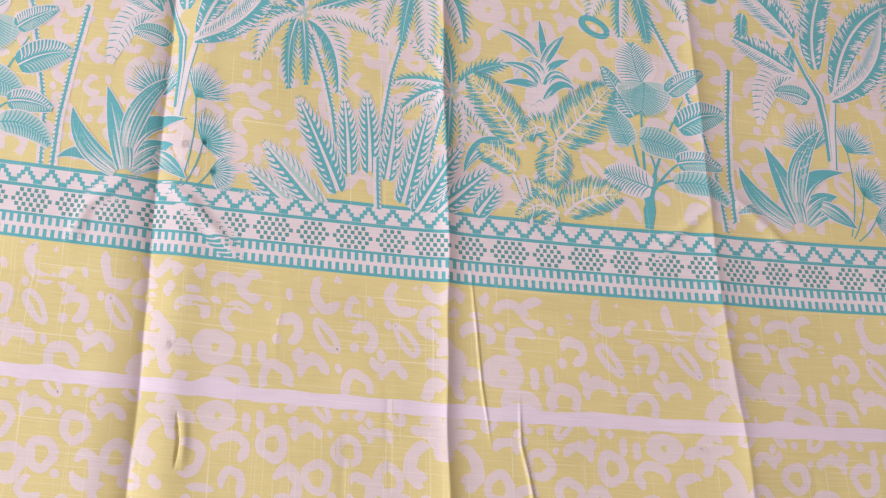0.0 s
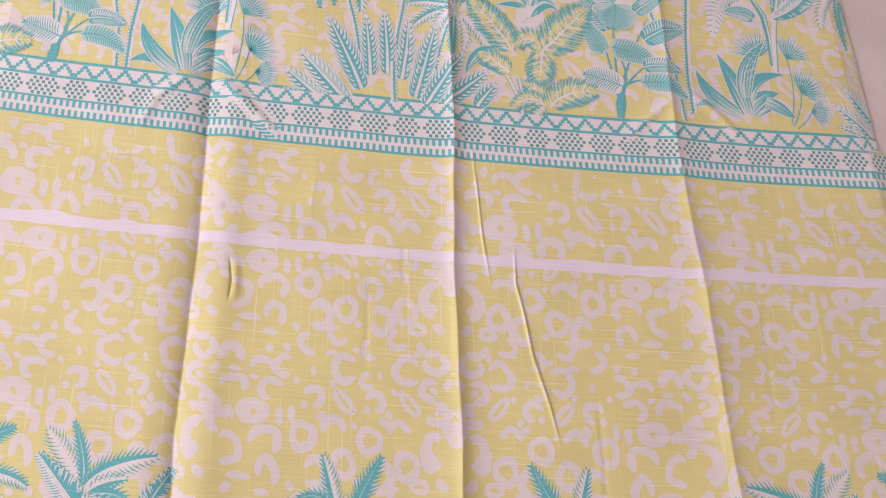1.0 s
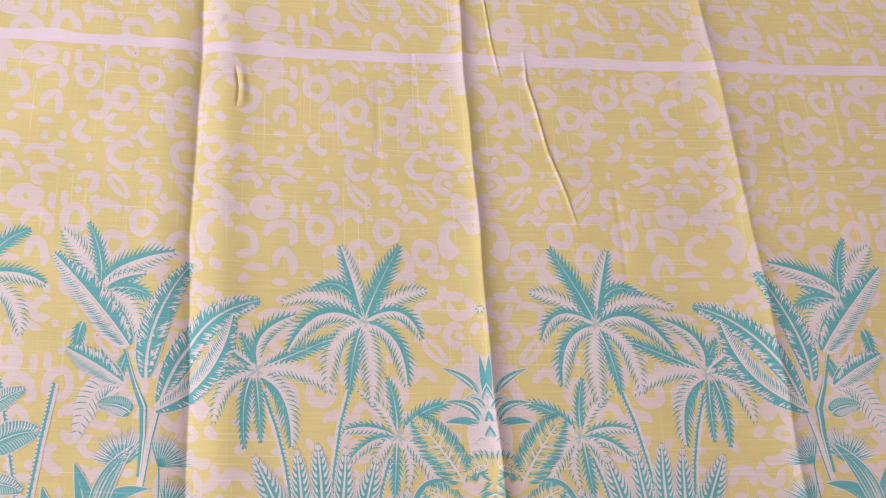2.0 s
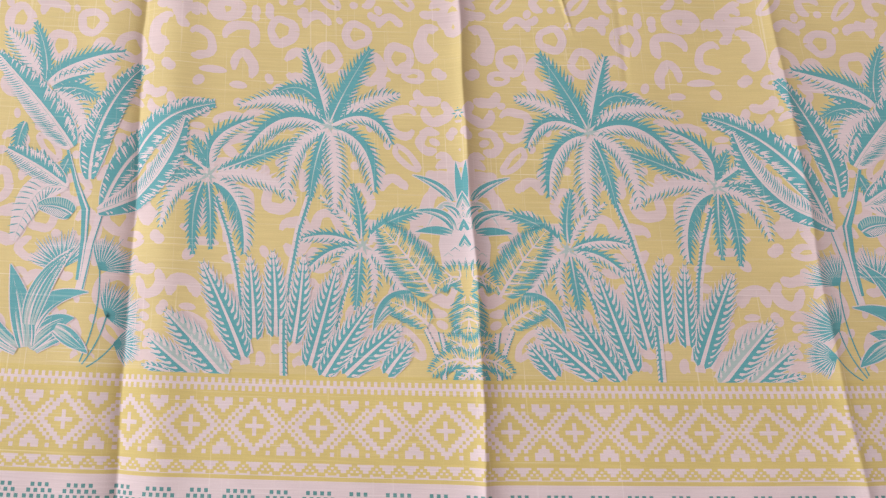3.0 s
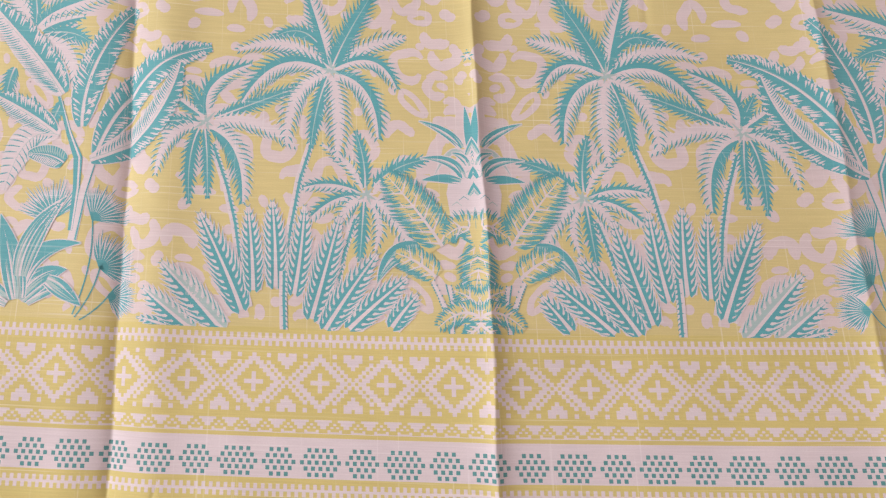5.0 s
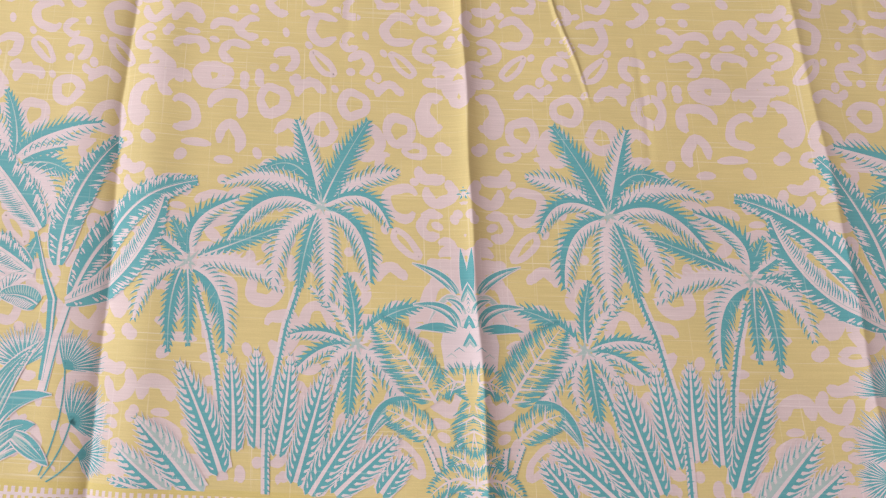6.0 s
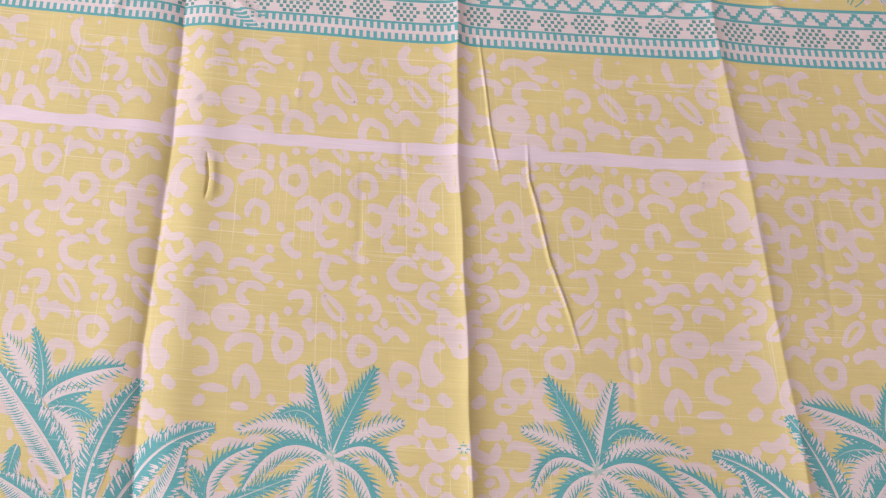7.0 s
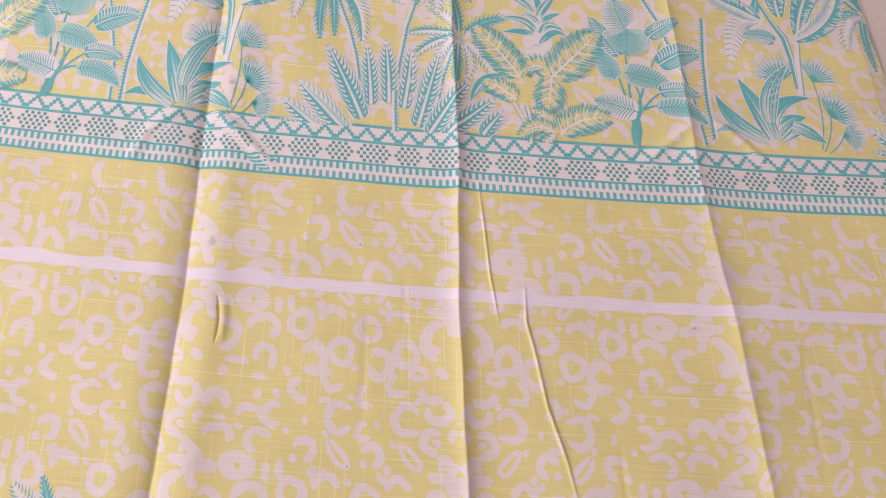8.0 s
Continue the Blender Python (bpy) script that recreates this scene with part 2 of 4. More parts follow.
def band(v0, v1, u0=U_L, u1=U_R, rows=None):
    """Grid of a strip across the cloth."""
    uu = np.concatenate([[u0], U_LINES[(U_LINES > u0 + 1e-5) & (U_LINES < u1 - 1e-5)], [u1]])
    if rows is None:
        vv = np.linspace(v0, v1, max(2, int((v1 - v0) / 0.004) + 1))
    else:
        vv = rows
    gu, gv = np.meshgrid(uu, vv)
    w, hgt = len(uu), len(vv)
    faces = [(j * w + i, j * w + i + 1, (j + 1) * w + i + 1, (j + 1) * w + i) for j in range(hgt - 1) for i in range(w - 1)]
    return gu.ravel(), gv.ravel(), faces


gu, gv, gf = band(V_B, V_T, rows=V_LINES)
cloth = new("printed_cloth")
tagged(cloth, "creased yellow cotton fabric with teal palm print, spread on tiles", "fabric")
sheet = spread("cotton_sheet", gu, gv, gf, [YELLOW], parent=cloth)
solid = sheet.modifiers.new("thickness", "SOLIDIFY")
solid.thickness, solid.offset = 0.0004, -1.0


# ---- the print: every motif is ink lying on the cloth ----
LIFT, STEP = 0.00003, 0.0000017


def refine(u, v, z, faces, index):
    """Splits the quads of a motif so that they follow the cloth: finely near folds, else about 4 mm."""
    u, v, z, f, index = np.asarray(u), np.asarray(v), np.asarray(z), np.asarray(faces), np.asarray(index)
    cu, cv = u[f].mean(1), v[f].mean(1)
    corner = ((np.abs(cu + 0.297) < 0.1) | (np.abs(cu - 0.291) < 0.09)) & (np.abs(cv - 0.75) < 0.085)
    lim = np.where(corner, 0.0018, 0.0036)

    def span(a, b):
        return np.hypot(u[f[:, a]] - u[f[:, b]], v[f[:, a]] - v[f[:, b]])

    na = np.clip(np.ceil(np.maximum(span(0, 1), span(3, 2)) / lim), 1, 40).astype(int)
    nb = np.clip(np.ceil(np.maximum(span(0, 3), span(1, 2)) / lim), 1, 40).astype(int)
    pts, quads, mats, start = [], [], [], 0
    for a, b in sorted(set(zip(na.tolist(), nb.tolist()))):
        sel = f[(na == a) & (nb == b)]
        s, t = np.meshgrid(np.linspace(0, 1, a + 1), np.linspace(0, 1, b + 1))
        s, t = s.ravel(), t.ravel()
        w = np.stack([(1 - s) * (1 - t), s * (1 - t), s * t, (1 - s) * t])
        block = np.stack([c[sel] @ w for c in (u, v, z)], -1)
        cell = np.array([(j * (a + 1) + i, j * (a + 1) + i + 1, (j + 1) * (a + 1) + i + 1, (j + 1) * (a + 1) + i) for j in range(b) for i in range(a)])
        m = (a + 1) * (b + 1)
        quads.append((cell[None] + start + (np.arange(len(sel)) * m)[:, None, None]).reshape(-1, 4))
        mats.append(np.repeat(index[(na == a) & (nb == b)], a * b))
        pts.append(block.reshape(-1, 3))
        start += len(sel) * m
    pts, quads, mats = np.concatenate(pts), np.concatenate(quads), np.concatenate(mats)
    key = np.round(pts * np.array([2e6, 2e6, 1e2])).astype(np.int64)
    _, first, inv = np.unique(key, axis=0, return_index=True, return_inverse=True)
    return pts[first], inv.ravel()[quads], mats


def slice_faces(pts, quads, mats):
    """Cuts the faces along the cloth's threads where it is folded, so that ink and cloth stay parallel."""
    pu = pts[:, 0]
    lo, hi = pu[quads].min(1), pu[quads].max(1)
    k0 = np.searchsorted(U_LINES, lo + 1e-7)
    k1 = np.searchsorted(U_LINES, hi - 1e-7)
    mid = (lo + hi) / 2
    near = np.minimum(np.minimum(np.abs(mid), np.abs(mid + 0.300)), np.abs(mid - 0.2915))
    corner = ((mid > -0.395) & (mid < -0.2)) | ((mid > 0.2) & (mid < 0.38))
    creased = (near < 0.034) | (corner & (np.abs(pts[quads[:, 0], 1] - 0.75) < 0.085)) | ((mid > 0.012) & (mid < 0.116)) | (np.abs(mid + 0.256) < 0.015)
    cut = creased & (k1 > k0)
    out, mat = [tuple(q) for q in quads[~cut].tolist()], mats[~cut].tolist()
    extra, count = [], len(pts)
    plist = pts.tolist()
    for q, m, a, b in zip(quads[cut].tolist(), mats[cut].tolist(), k0[cut].tolist(), k1[cut].tolist()):
        poly = [(plist[i], i) for i in dict.fromkeys(q)]
        for line in U_LINES[a:b].tolist():
            left, right = [], []
            n = len(poly)
            for i in range(n):
                p, q2 = poly[i], poly[(i + 1) % n]
                (left if p[0][0] <= line else right).append(p)
                if (p[0][0] <= line) != (q2[0][0] <= line):
                    w = (line - p[0][0]) / (q2[0][0] - p[0][0])
                    c = ([line, p[0][1] + w * (q2[0][1] - p[0][1]), p[0][2] + w * (q2[0][2] - p[0][2])], count)
                    extra.append(c[0])
                    count += 1
                    left.append(c)
                    right.append(c)
            if len(left) > 2:
                out.append(tuple(x[1] for x in left))
                mat.append(m)
            poly = right
            if len(poly) < 3:
                break
        if len(poly) > 2:
            out.append(tuple(x[1] for x in poly))
            mat.append(m)
    if extra:
        pts = np.concatenate([pts, np.array(extra)])
    return pts, out, mat


class Ink:
    """Collects shapes in design millimetres; place() puts them on the cloth."""

    def __init__(self, layer=0):
        self.p, self.f, self.m, self.z, self.k, self.n = [], [], [], [], layer, 0

    def strip(self, left, right, ink, level=0):
        b = len(self.p)
        self.n = (self.n + 1) % 6
        for i, (a, c) in enumerate(zip(left, right)):
            self.p += [a, c]
            self.z += [2 * (self.k + level) + 0.3 * self.n + 0.28 * i / len(left)] * 2
        for i in range(len(left) - 1):
            self.f.append((b + 2 * i, b + 2 * i + 1, b + 2 * i + 3, b + 2 * i + 2))
            self.m.append(ink)

    def stroke(self, pts, widths, ink, level=0):
        """A line of varying width through points."""
        pts = np.asarray(pts, float)
        if len(pts) == 2:
            pts = np.array([pts[0], pts.mean(0), pts[1]])
        w = np.interp(np.linspace(0, 1, len(pts)), np.linspace(0, 1, len(widths)), widths) / 2
        d = np.gradient(pts, axis=0)
        d /= np.maximum(np.hypot(d[:, 0], d[:, 1]), 1e-6)[:, None]
        n = np.stack([-d[:, 1], d[:, 0]], -1)
        self.strip((pts + n * w[:, None]).tolist(), (pts - n * w[:, None]).tolist(), ink, level)

    def quad(self, x0, x1, y0, y1, ink, level=0):
        self.strip([(x0, y1), (x1, y1)], [(x0, y0), (x1, y0)], ink, level)

    def place(self, name, where, parent, label="", lo=U_L + 0.001, hi=U_R - 0.001, v0=-1.0):
        q = np.asarray(self.p, float)
        u, v = where(q[:, 0], q[:, 1])
        uc = np.clip(u, lo, hi)
        out = (np.abs(u - uc) > 1e-9) | (v < v0) | (v > V_T - 0.002)
        v = np.maximum(v, v0)
        keep = [i for i, f in enumerate(self.f) if not all(out[j] for j in f)]
        if not keep:
            return None
        pts, quads, mats = refine(uc, v, np.asarray(self.z, float), [self.f[i] for i in keep], [self.m[i] for i in keep])
        good = np.array([len(set(q)) > 2 for q in quads.tolist()])
        pts, faces, mats = slice_faces(pts, quads[good], mats[good])
        faces = [tuple(dict.fromkeys(q)) for q in faces]
        ob = spread(name, pts[:, 0], pts[:, 1], faces, INKS, mats, LIFT + STEP * pts[:, 2], parent)
        if label:
            tagged(ob, label)
        return ob


def bend_line(a, b, bend, n=14):
    """Points of an arched line from a to b; bend is the sag to its left, as a share of its length."""
    a, b = np.asarray(a, float), np.asarray(b, float)
    d = b - a
    c = (a + b) / 2 + 2 * bend * np.array([-d[1], d[0]])
    t = np.linspace(0, 1, n)[:, None]
    return (1 - t) ** 2 * a + 2 * t * (1 - t) * c + t * t * b


def frame_of(s):
    d = np.gradient(s, axis=0)
    d /= np.maximum(np.hypot(d[:, 0], d[:, 1]), 1e-6)[:, None]
    return d, np.stack([-d[:, 1], d[:, 0]], -1)


def rib(row, n):
    """Points of a leaf's rib: a parabola through its foot, middle and tip."""
    b, m, e = (np.array(row[i:i + 2], float) for i in (0, 2, 4))
    c = 2 * m - (b + e) / 2
    t = np.linspace(0, 1, n)[:, None]
    return (1 - t) ** 2 * b + 2 * t * (1 - t) * c + t * t * e


def rib_length(row):
    return math.hypot(row[2] - row[0], row[3] - row[1]) + math.hypot(row[4] - row[2], row[5] - row[3])


def leaf_body(ink, s, n, a, b, colour, level):
    """The area between two offsets from a rib."""
    ink.strip((s + n * np.asarray(a)[:, None]).tolist(), (s + n * np.asarray(b)[:, None]).tolist(), colour, level)


def frond(ink, row, rng):
    """A palm frond; each side is t: filled dark with a toothed edge, h: pale with dark hatching, or p: pale."""
    ink.k += 3
    m = max(9, int(rib_length(row) / 4.2))
    s = rib(row, m)
    d, n = frame_of(s)
    t = np.linspace(0, 1, m)
    prof = row[6] * np.clip(np.sin(np.pi * (0.12 + 0.84 * t)) ** 0.6, 0.08, 1)
    for side, style in ((1, row[7][0]), (-1, row[7][1])):
        if style == "t":
            leaf_body(ink, s, n, side * prof * 0.55, side * 0.0 * prof, T, 1)
        else:
            leaf_body(ink, s, n, side * prof * 0.52, side * 0.0 * prof, P, 0)
        for i in range(1, m):
            w = prof[i] * rng.uniform(0.88, 1.12)
            b, o = s[i], n[i] * side
            lean = 0.75 + 0.5 * t[i]
            end = b + o * w * 1.22 + d[i] * w * 1.0 * lean
            mid = b + o * w * 0.66 + d[i] * w * 0.34 * lean
            if style == "t":
                ink.stroke([b + o * w * 0.3, mid, end], [3.8, 2.9, 1.5, 0.12], T, 1)
                if rng.random() < 0.22:
                    ink.stroke([mid + o * w * 0.1, b + o * w * 0.15], [0.6, 0.45, 0.1], L, 2)
            else:
                ink.stroke([b, mid, end - d[i] * w * 0.25], [3.6, 2.8, 1.6, 0.2], P, 0)
                if style == "h":
                    k = rng.uniform(0.08, 0.34)
                    ink.stroke([b + o * w * k + d[i] * w * k * 0.35, mid + o * w * 0.12 + d[i] * w * 0.12, end + d[i] * 0.8], [0.3, 1.8, 1.4, 0.15], T, 2)
    ink.stroke(s, [1.8, 1.1, 0.3], L if row[7] == "tt" else P, 3)
    if row[7] == "tt":
        ink.stroke(s[: m // 2], [1.4, 0.2], P, 4)


def trunk(ink, pts, width=4.0, side=1):
    """A ringed palm trunk: a dark shaded side with notches, and a pale one."""
    pts = np.asarray(pts, float)
    span = np.r_[0, np.cumsum(np.hypot(*np.diff(pts, axis=0).T))]
    m = max(6, int(span[-1] / 3.6))
    at = np.linspace(0, span[-1], m)
    s = np.stack([np.interp(at, span, pts[:, 0]), np.interp(at, span, pts[:, 1])], -1)
    d, n = frame_of(s)
    leaf_body(ink, s, n, np.full(m, width * 0.8), np.full(m, -width * 0.8), P, 0)
    leaf_body(ink, s, n, np.full(m, side * width * 0.45), np.full(m, -side * width * 0.1), T, 1)
    for i in range(m):
        a = s[i] + n[i] * side * width * 0.3
        ink.stroke([a, a + n[i] * side * width * 0.62 - d[i] * 1.4], [2.2, 0.3], T, 1)
        if i % 2:
            b = s[i]
            ink.stroke([b, b - n[i] * side * width * 0.42], [1.0, 0.2], T, 1)


def palm(fronds, stem, layer, seed=1, side=1):
    rng = random.Random(seed)
    ink = Ink(layer)
    if stem:
        trunk(ink, stem, side=side)
    for row in fronds:
        frond(ink, row, rng)
    hx, hy = np.mean([row[:2] for row in fronds], axis=0)
    ink.k += 3
    for k in range(9):
        a = k * 0.7 + 0.2
        r = rng.uniform(7, 13)
        ink.stroke([(hx, hy), (hx + r * math.cos(a), hy + r * math.sin(a))], [3.2, 2.0, 0.3], P if k % 3 == 0 else L, 0)
    return ink


def feather(ink, row, rng):
    """A palmetto blade: saw-toothed dark barbs on both sides of a broad pale rib; l: one side is a paler tint."""
    ink.k += 3
    m = max(7, int(rib_length(row) / 5.6))
    s = rib(row, m)
    d, n = frame_of(s)
    t = np.linspace(0, 1, m)
    w0 = row[6]
    prof = w0 * np.clip(np.sin(np.pi * (0.30 + 0.66 * t)) ** 0.75, 0.12, 1)
    leaf_body(ink, s, n, prof * 0.80, -prof * 0.80, P, 0)
    for side in (1, -1):
        pale = row[7] == "l" and side < 0
        c = L if pale else T
        leaf_body(ink, s, n, side * prof * 0.34, np.full(m, side * 0.9), c, 1)
        for i in range(m):
            w = prof[i] * rng.uniform(0.9, 1.15)
            g = min(1.0, 1.25 * prof[i] / w0)
            a = s[i] + n[i] * side * prof[i] * 0.16
            mid = a + n[i] * side * w * 0.38 + d[i] * w * 0.22
            end = a + n[i] * side * w * 0.72 + d[i] * w * 1.0
            ink.stroke([a, mid, end + (end - mid) * 0.3], [5.4 * g, 5.4 * g, 3.4 * g, 0.3], P, 0)
            ink.stroke([a, mid, end], [4.6 * g, 3.1 * g, 1.4 * g, 0.12], c, 1)
            if pale:
                ink.stroke([a + (end - a) * 0.3, mid, end], [0.2, 1.2, 0.8, 0.1], T, 2)
    ink.stroke(s, [3.4, 2.2, 0.4], P, 3)


def banana(ink, row, rng):
    """A torn banana leaf: 0 has two dark halves with pale veins, r one dark half, 2 is pale with long dark veins."""
    ink.k += 4
    m = max(16, int(rib_length(row) / 4.6))
    s = rib(row, m)
    d, n = frame_of(s)
    t = np.linspace(0, 1, m)
    prof = row[6] * np.clip(1.05 * np.sin(np.pi * np.clip(0.06 + 0.90 * t ** 0.85, 0, 1)) ** 0.75, 0.05, 1)
    leaf_body(ink, s, n, prof * 0.92, -prof * 0.92, P, 0)
    for side in (1, -1):
        dark = row[7] == "0" or (row[7] == "r" and side < 0)
        if dark:
            leaf_body(ink, s, n, side * prof * 0.84, side * prof * 0.0, T, 1)
        for i in range(1, m - 1):
            for sub in (0.0, 0.5):
                b = s[i] * (1 - sub) + s[i + 1] * sub
                o = b + n[i] * side * prof[i] * rng.uniform(0.94, 1.05) + d[i] * prof[i] * 0.6
                q = b + (o - b) * 0.55 + d[i] * prof[i] * -0.06
                if not dark:
                    k = 0.08 if row[7] == "2" else rng.uniform(0.1, 0.35)
                    if sub == 0.0 or row[7] == "r":
                        ink.stroke([b + (o - b) * k, q, b + (o - b) * rng.uniform(0.85, 1.05)], [0.5, 1.4, 1.0, 0.15], T, 2)
                else:
                    if rng.random() < 0.7:
                        k = rng.uniform(0.15, 0.62)
                        ink.stroke([b + (o - b) * rng.uniform(0.8, 0.95), b + (o - b) * (0.5 + 0.5 * k), b + (o - b) * k], [1.0, 1.9, 0.12], P, 2)
                    if sub == 0.0:
                        ink.stroke([b + (o - b) * 0.74, o + d[i] * 2.0], [2.6, 0.15], T, 2)
    ink.stroke(s, [3.0, 2.2, 0.5], P, 3)
    ink.stroke(s + n * 1.3, [0.6, 0.5, 0.2], L, 4)


def blade(ink, row, rng, fade=0.5, style="t"):
    """A strap leaf: dark, tapered, running pale towards its foot; s: with a pale stripe, l: all pale."""
    ink.k += 2
    s = rib(row, 20)
    d, n = frame_of(s)
    t = np.linspace(0, 1, 20)
    prof = row[6] * np.clip(np.sin(np.pi * (0.2 + 0.8 * t)) ** 0.9, 0.02, 1)
    leaf_body(ink, s, n, prof + 0.9, -prof - 0.9, P, 0)
    leaf_body(ink, s, n, prof, -prof, L if style == "l" else T, 1)
    if style == "s":
        ink.stroke(s[2:17] + n[2:17] * prof[2:17, None] * 0.15, [0.3, 1.7, 1.3, 0.1], P, 3)
        ink.stroke(s[6:] + n[6:] * prof[6:, None] * 0.5, [0.2, 0.9, 0.5], L, 3)
    for k in range(11 if row[6] > 6.5 else 4):
        o = rng.uniform(-0.8, 0.8)
        m = max(4, int(20 * rng.uniform(fade * 0.5, min(0.95, fade * 1.5))))
        ink.stroke(s[:m] + n[:m] * (prof[:m, None] * o), [1.8, 1.2, 0.1], L if k % 3 else P, 2)


def fan(ink, row, spread_deg, rng, count=26):
    """A fan palm leaf: a dark hub that bursts into thin spines."""
    ink.k += 2
    c, radius = np.array(row[:2], float), row[6]
    angle = math.degrees(math.atan2(row[3] - row[1], row[2] - row[0]))
    pts = []
    for i in range(count):
        q = spread_deg * (i / (count - 1) - 0.5)
        e = np.array([math.cos(radians(angle + q)), math.sin(radians(angle + q))])
        r = radius * rng.uniform(0.8, 1.05) * (0.8 + 0.2 * math.cos(radians(q)))
        side = np.array([-e[1], e[0]]) * q * 0.0012 * r
        ink.stroke([c, c + e * r * 0.6, c + e * r - side], [1.0, 3.0, 0.5], P, 0)
        ink.stroke([c, c + e * r * 0.5, c + e * r - side], [1.8, 1.7, 0.12], T, 1)
        pts.append(c + e * radius * rng.uniform(0.36, 0.5))
    ink.strip([tuple(c)] * len(pts), [tuple(x) for x in pts], T, 1)
    for i in range(0, count, 2):
        a = radians(angle + spread_deg * (i / (count - 1) - 0.5))
        e = np.array([math.cos(a), math.sin(a)])
        ink.stroke([c + e * radius * 0.2, c + e * radius * 0.85], [0.15, 0.9, 0.15], P, 2)


def calla(ink, row, rng):
    """An arum leaf: round, with curved stripes; 0 pale with dark stripes, 1 half dark, 2 white with dark stripes."""
    ink.k += 3
    style = int(row[7])
    s = rib(row, 18)
    d, n = frame_of(s)
    t = np.linspace(0, 1, 18)
    prof = row[6] * np.clip(np.sin(np.pi * (0.10 + 0.88 * t ** 0.8)) ** 0.55, 0.04, 1)
    leaf_body(ink, s, n, prof + 0.9, -prof - 0.9, P, 0)
    fine = min(1.9 if style == 0 else 1.3, rib_length(row) * 0.032)
    leaf_body(ink, s, n, prof, -prof, (L, T, P)[style], 1)
    for side in (1, -1):
        mark = P if style == 1 and side > 0 else (L if style == 1 else T)
        for i in range(1, 17):
            o = s[i] + n[i] * side * prof[min(i + 2, 17)] * 0.98 + d[i] * prof[i] * 0.5
            q = s[i] * 0.55 + o * 0.45 + d[i] * prof[i] * 0.10
            ink.stroke([s[i], q, o] if style != 1 else [o, q, s[i] * 0.8 + o * 0.2], [0.8 * fine, fine, 0.4 * fine], mark, 2)
    ink.stroke(s, [1.4, 1.0, 0.3], T if style != 1 else P, 3)


def caladium(ink, row, rng):
    """A caladium leaf: yellow heart, dark fringe of fine strokes from the margin, pale branching veins."""
    ink.k += 4
    m = max(12, int(rib_length(row) / 3.2))
    s = rib(row, m)
    d, n = frame_of(s)
    t = np.linspace(0, 1, m)
    prof = row[6] * np.clip(np.sin(np.pi * (0.22 + 0.75 * t)) ** 0.6, 0.05, 1)
    leaf_body(ink, s, n, prof * 0.86, -prof * 0.86, Y, 1)
    for side in (1, -1):
        for i in range(m - 1):
            for sub in (0, 0.5):
                b = s[i] * (1 - sub) + s[i + 1] * sub
                pr = prof[i] * (1 - sub) + prof[i + 1] * sub
                o = b + n[i] * side * pr * rng.uniform(0.95, 1.15) + d[i] * pr * 0.5
                k = rng.uniform(0.1, 0.55)
                ink.stroke([o + d[i] * 1.6, b + (o - b) * (0.5 + 0.5 * k), b + (o - b) * k], [0.3, 2.0, 1.5, 0.1], T, 2)
                if rng.random() < 0.45:
                    ink.stroke([b + (o - b) * 0.05, b + (o - b) * rng.uniform(0.25, 0.45)], [1.3, 0.8, 0.1], T, 2)
        for i in range(1, m - 2, max(3, m // 5)):
            o = s[i] + n[i] * side * prof[i] * 0.8 + d[i] * prof[i] * 0.55
            ink.stroke([s[i], o], [1.9, 1.1, 0.2], P, 3)
            c = s[i] * 0.5 + o * 0.5
            ink.stroke([c, c + d[i] * prof[i] * 0.35], [1.0, 0.2], P, 3)
    ink.stroke(s, [2.8, 2.0, 0.4], P, 4)


# ---- one repeat of the jungle border, in millimetres: foot, middle and tip of each leaf, half width, kind ----
TALL_FRONDS = (
    (-127, 227, -149, 256, -178, 249, 7.1, 'tt'),
    (-131, 224, -165, 244, -206, 237, 8.6, 'hh'),
    (-128, 219, -169, 225, -202, 190, 11.0, 'ht'),
    (-128, 216, -154, 197, -163, 153, 9.3, 'hh'),
    (-128, 214, -137, 185, -142, 151, 6.8, 'tt'),
    (-126, 224, -135, 258, -147, 296, 9.2, 'th'),
    (-121, 224, -93, 243, -63, 252, 8.6, 'hh'),
    (-121, 222, -89, 229, -69, 205, 8.5, 'th'),
    (-122, 217, -95, 200, -85, 160, 10.7, 'th'),
    (-125, 214, -119, 182, -120, 142, 10.1, 'hh'),
    (-124, 224, -110, 256, -87, 298, 10.7, 'tt'),
)
TALL_TRUNK = [(-163, -2), (-164, 37), (-160, 76), (-152, 122), (-137, 171), (-129, 204)]
MID_FRONDS = (
    (-225, 173, -187, 190, -140, 209, 7.3, 'tt'),
    (-238, 168, -262, 168, -289, 158, 6.3, 'tt'),
    (-236, 175, -250, 184, -263, 193, 6.8, 'th'),
    (-233, 176, -239, 188, -248, 204, 5.4, 'tt'),
    (-231, 176, -227, 204, -196, 224, 9.4, 'th'),
    (-238, 166, -261, 154, -272, 122, 7.6, 'hh'),
    (-238, 163, -244, 136, -243, 99, 6.6, 'tt'),
    (-226, 169, -191, 170, -156, 151, 8.6, 'ph'),
    (-228, 164, -206, 143, -199, 101, 9.4, 'ht'),
    (-233, 163, -230, 137, -228, 104, 5.6, 'tt'),
)
MID_TRUNK = [(-200, 52), (-205, 83), (-213, 114), (-226, 149)]
